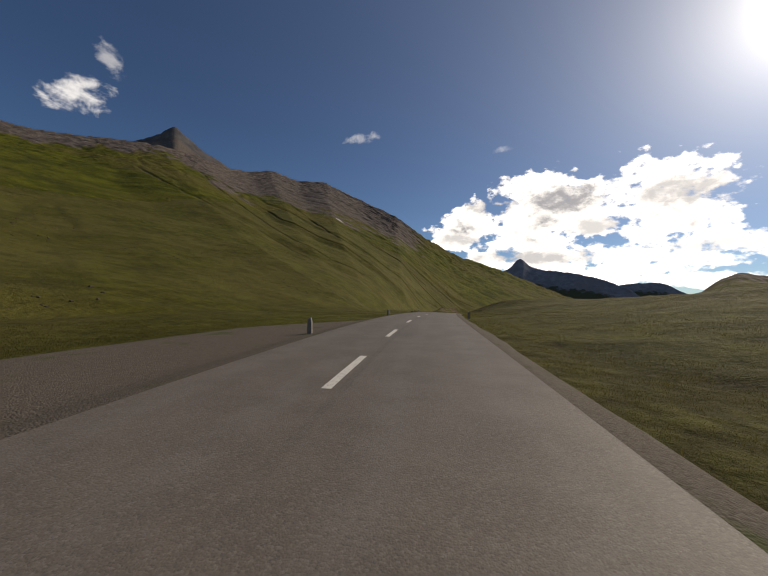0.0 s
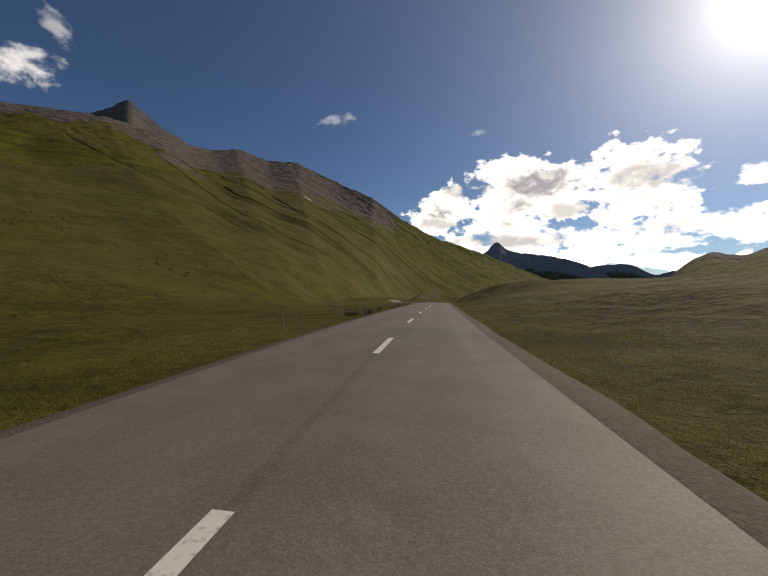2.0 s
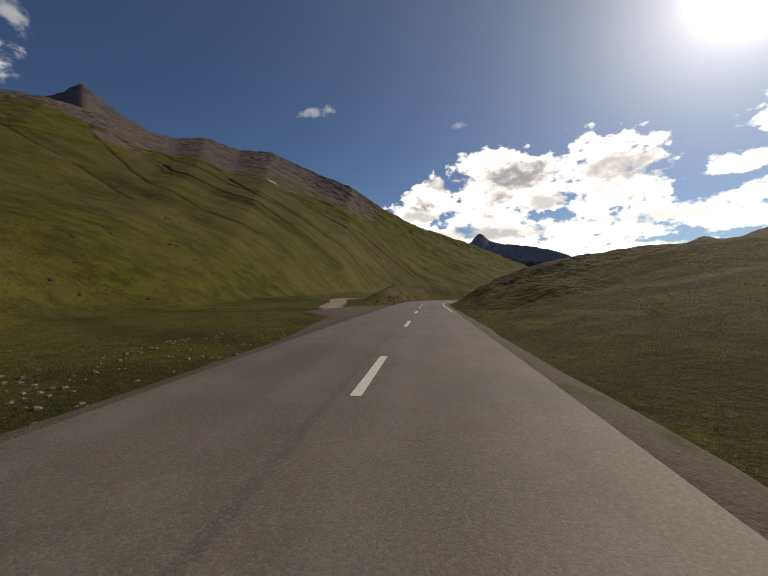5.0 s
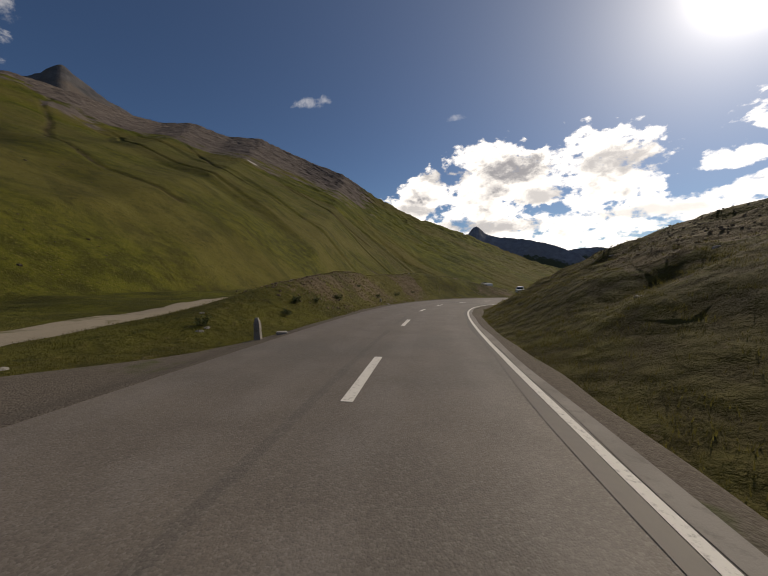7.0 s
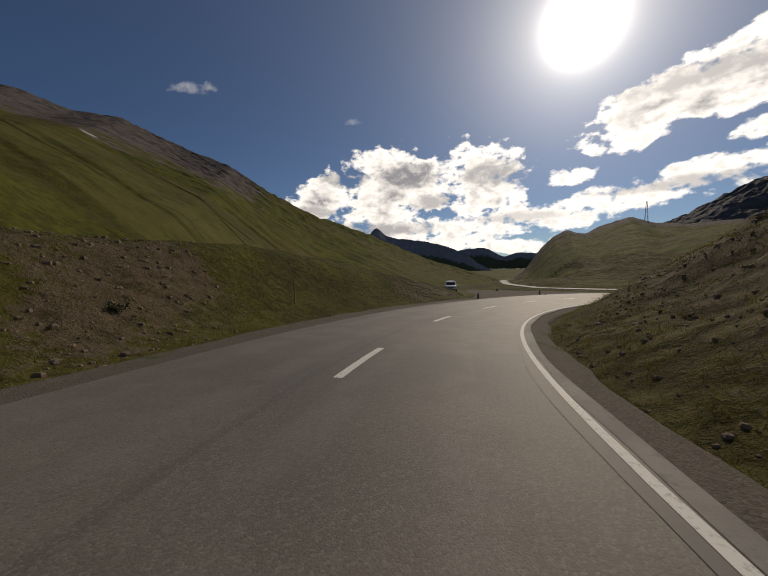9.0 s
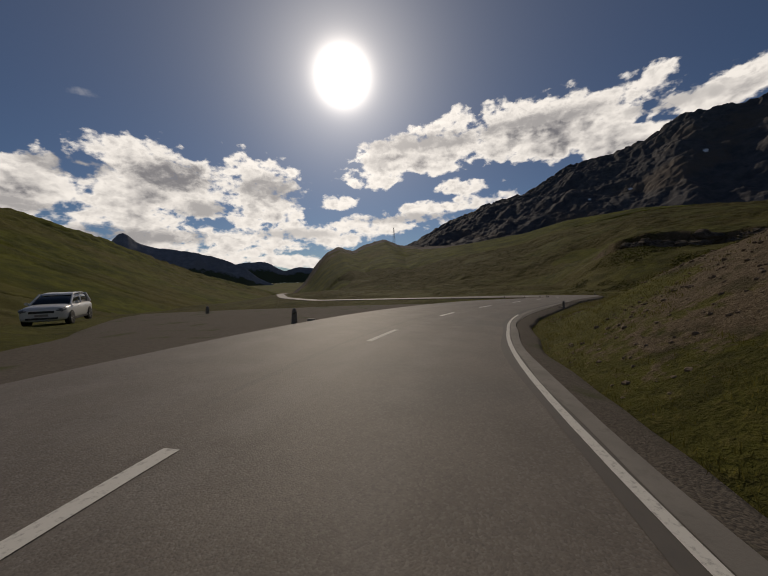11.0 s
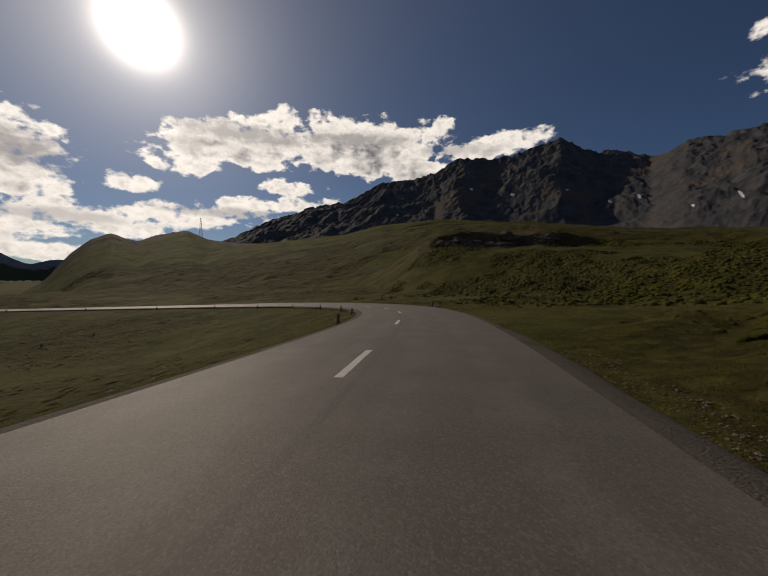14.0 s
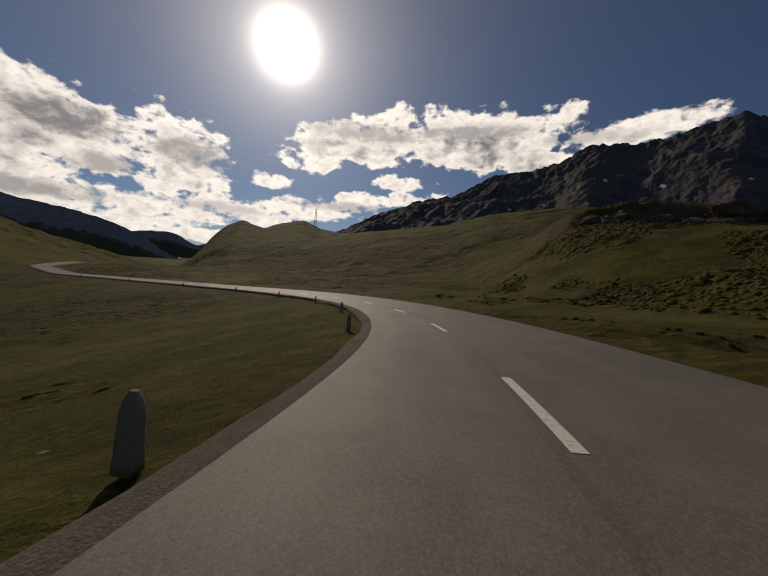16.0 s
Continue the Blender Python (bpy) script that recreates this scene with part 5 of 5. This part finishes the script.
def wheel(parent, x, y, r, w):
    def ring(rad, yy, n=24):
        return [(x + rad * math.cos(6.28318 * k / n), yy, r + rad * math.sin(6.28318 * k / n)) for k in range(n)]

    side = 1 if y > 0 else -1
    tyre = loft([ring(r * 0.62, y - side * w / 2), ring(r * 0.95, y - side * w / 2), ring(r, y - side * w * 0.3), ring(r, y + side * w * 0.3), ring(r * 0.95, y + side * w / 2), ring(r * 0.66, y + side * w / 2)], RUBBER, "wheel", parent, "black rubber tyre")
    rim = loft([ring(r * 0.66, y + side * w * 0.3), ring(r * 0.66, y + side * w * 0.47), ring(r * 0.58, y + side * w * 0.44), ring(r * 0.2, y + side * w * 0.34), ring(r * 0.12, y + side * w * 0.42)], ALLOY, "rim", tyre, "silver alloy rim")
    for k in range(5):
        a = 6.28318 * k / 5
        bm = bmesh.new()
        tube(bm, (x + r * 0.14 * math.cos(a), y + side * w * 0.4, r + r * 0.14 * math.sin(a)), (x + r * 0.6 * math.cos(a), y + side * w * 0.44, r + r * 0.6 * math.sin(a)), r * 0.07, r * 0.06, 6)
        part("spoke", bm, ALLOY, tyre)


def suv():
    root = new("parked_suv")
    body = [(2.02, 0.62, 0.44, 0.76), (2.0, 0.76, 0.34, 0.90), (1.9, 0.85, 0.27, 0.98), (1.5, 0.89, 0.24, 1.05), (1.0, 0.90, 0.22, 1.10), (0.4, 0.91, 0.22, 1.09), (-0.6, 0.91, 0.22, 1.09), (-1.4, 0.90, 0.24, 1.10), (-1.8, 0.87, 0.28, 1.09), (-1.95, 0.80, 0.34, 1.05), (-2.02, 0.66, 0.42, 0.95)]
    loft([oval(*row) for row in body], CAR_WHITE, "body", root, "glossy white car body")
    cabin = [(1.05, 0.72, 1.02, 1.09), (0.6, 0.74, 1.02, 1.38), (0.2, 0.74, 1.02, 1.56), (-0.5, 0.74, 1.02, 1.62), (-1.2, 0.73, 1.02, 1.60), (-1.72, 0.70, 1.02, 1.42), (-1.9, 0.66, 1.02, 1.10)]
    loft([oval(x, h, lo, hi, 20, 0.5) for x, h, lo, hi in cabin], DARK_GLASS, "glazing", root, "dark tinted windows")
    roof = [(0.36, 0.60, 1.50, 1.54), (0.1, 0.66, 1.53, 1.61), (-0.5, 0.68, 1.57, 1.655), (-1.2, 0.67, 1.56, 1.64), (-1.7, 0.62, 1.45, 1.52)]
    loft([oval(*row) for row in roof], CAR_WHITE, "roof", root)
    for sy in (-1, 1):
        for name, a, b, r in (("a_pillar", (1.05, 0.80, 1.05), (0.26, 0.66, 1.57), 0.045), ("b_pillar", (-0.35, 0.80, 1.05), (-0.45, 0.67, 1.60), 0.04), ("c_pillar", (-1.86, 0.74, 1.05), (-1.58, 0.62, 1.54), 0.09)):
            bm = bmesh.new()
            tube(bm, (a[0], a[1] * sy, a[2]), (b[0], b[1] * sy, b[2]), r, r, 8)
            part(name, bm, CAR_WHITE, root)
        box("mirror", (0.14, 0.2, 0.14), (0.78, 0.98 * sy, 1.12), CAR_WHITE, root, 0.04)
        box("headlight", (0.34, 0.40, 0.16), (1.87, 0.66 * sy, 0.83), LAMP_GLASS, root, 0.05, "clear glass headlight", (0, 8, 18 * -sy))
        box("tail_light", (0.12, 0.22, 0.2), (-1.94, 0.68 * sy, 0.95), RED_GLASS, root, 0.04)
        box("sill", (2.2, 0.06, 0.12), (0, 0.89 * sy, 0.3), BLACK_PLASTIC, root, 0.02)
        for x in (0.3, -0.75):
            box("door_handle", (0.18, 0.04, 0.035), (x, 0.915 * sy, 0.9), CAR_WHITE, root, 0.012)
        for x in (1.28, -1.28):
            bm = bmesh.new()
            bmesh.ops.create_circle(bm, cap_ends=True, segments=24, radius=0.39)
            bmesh.ops.transform(bm, matrix=pose(x, 0.908 * sy, 0.36, 90, 0, 0), verts=bm.verts[:])
            part("wheel_arch", bm, BLACK_PLASTIC, root)
            wheel(root, x, 0.82 * sy, 0.345, 0.22)
    box("grille", (0.06, 1.0, 0.17), (2.0, 0, 0.74), BLACK_PLASTIC, root, 0.03)
    box("bumper_intake", (0.06, 1.25, 0.16), (1.99, 0, 0.43), BLACK_PLASTIC, root, 0.03)
    box("number_plate", (0.02, 0.5, 0.11), (2.035, 0, 0.58), PALE_STONE, root, 0.006, "blank pale number plate")
    return tagged(root, "white family car parked on the gravel lay-by", "car")


def camper():
    root = new("camper_van")
    box("living_box", (4.0, 2.2, 2.05), (-1.2, 0, 1.75), CAMPER_WHITE, root, 0.08, "white fibreglass living compartment")
    rings = [oval(2.95, 0.85, 0.5, 0.85), oval(2.85, 0.95, 0.4, 1.08), oval(2.2, 1.0, 0.35, 1.25), oval(1.9, 0.98, 0.35, 1.5), oval(1.2, 0.96, 0.35, 2.1), oval(0.7, 0.96, 0.35, 2.15)]
    loft(rings, CAMPER_WHITE, "cab", root, "white van cab")
    rings = [oval(2.25, 0.82, 1.9, 2.3), oval(2.1, 1.02, 1.95, 2.75), oval(1.5, 1.08, 1.98, 2.88), oval(0.6, 1.08, 1.98, 2.9)]
    loft(rings, CAMPER_WHITE, "alcove", root, "rounded white sleeping alcove over the cab")
    box("windscreen", (0.06, 1.6, 0.78), (1.75, 0, 1.62), DARK_GLASS, root, 0.05, "dark windscreen", (0, -32, 0))
    for sy in (-1, 1):
        box("cab_window", (0.7, 0.04, 0.5), (1.2, 0.965 * sy, 1.6), DARK_GLASS, root, 0.01)
        box("side_window", (0.9, 0.04, 0.5), (-0.4, 1.105 * sy, 1.95), DARK_GLASS, root, 0.01)
        box("rear_window", (0.6, 0.04, 0.45), (-2.3, 1.105 * sy, 1.95), DARK_GLASS, root, 0.01)
        box("trim_stripe", (3.9, 0.03, 0.12), (-1.2, 1.11 * sy, 1.2), BLACK_PLASTIC, root, 0.005)
        box("mirror", (0.12, 0.2, 0.32), (1.75, 1.12 * sy, 1.45), BLACK_PLASTIC, root, 0.04)
        box("headlight", (0.12, 0.3, 0.22), (2.86, 0.66 * sy, 0.85), LAMP_GLASS, root, 0.04)
        for x in (1.95, -1.7):
            wheel(root, x, 0.92 * sy, 0.34, 0.22)
    box("skirt", (4.0, 2.1, 0.42), (-1.2, 0, 0.56), CAMPER_WHITE, root, 0.04)
    box("roof_vent", (0.5, 0.5, 0.14), (-0.6, 0.2, 2.84), CAMPER_WHITE, root, 0.04)
    box("roof_box", (0.9, 0.7, 0.22), (-2.0, -0.2, 2.88), BLACK_PLASTIC, root, 0.06)
    box("bumper", (0.2, 1.9, 0.24), (2.85, 0, 0.5), BLACK_PLASTIC, root, 0.06)
    return tagged(root, "white alcove camper van parked behind the bank", "camper van")


def stand(ob, x, y, turn):
    ob.matrix_world = pose(x, y, height_at(x, y) + 0.06, 0, 0, turn)


# the lay-by's two guests
SUV_AT, CAMPER_AT = (55.6, 200.3), (54.0, 217.8)
stand(suv(), *SUV_AT, math.degrees(math.atan2(166.5 - SUV_AT[1], 36 - SUV_AT[0])))
stand(camper(), *CAMPER_AT, math.degrees(math.atan2(168 - CAMPER_AT[1], 50 - CAMPER_AT[0])))
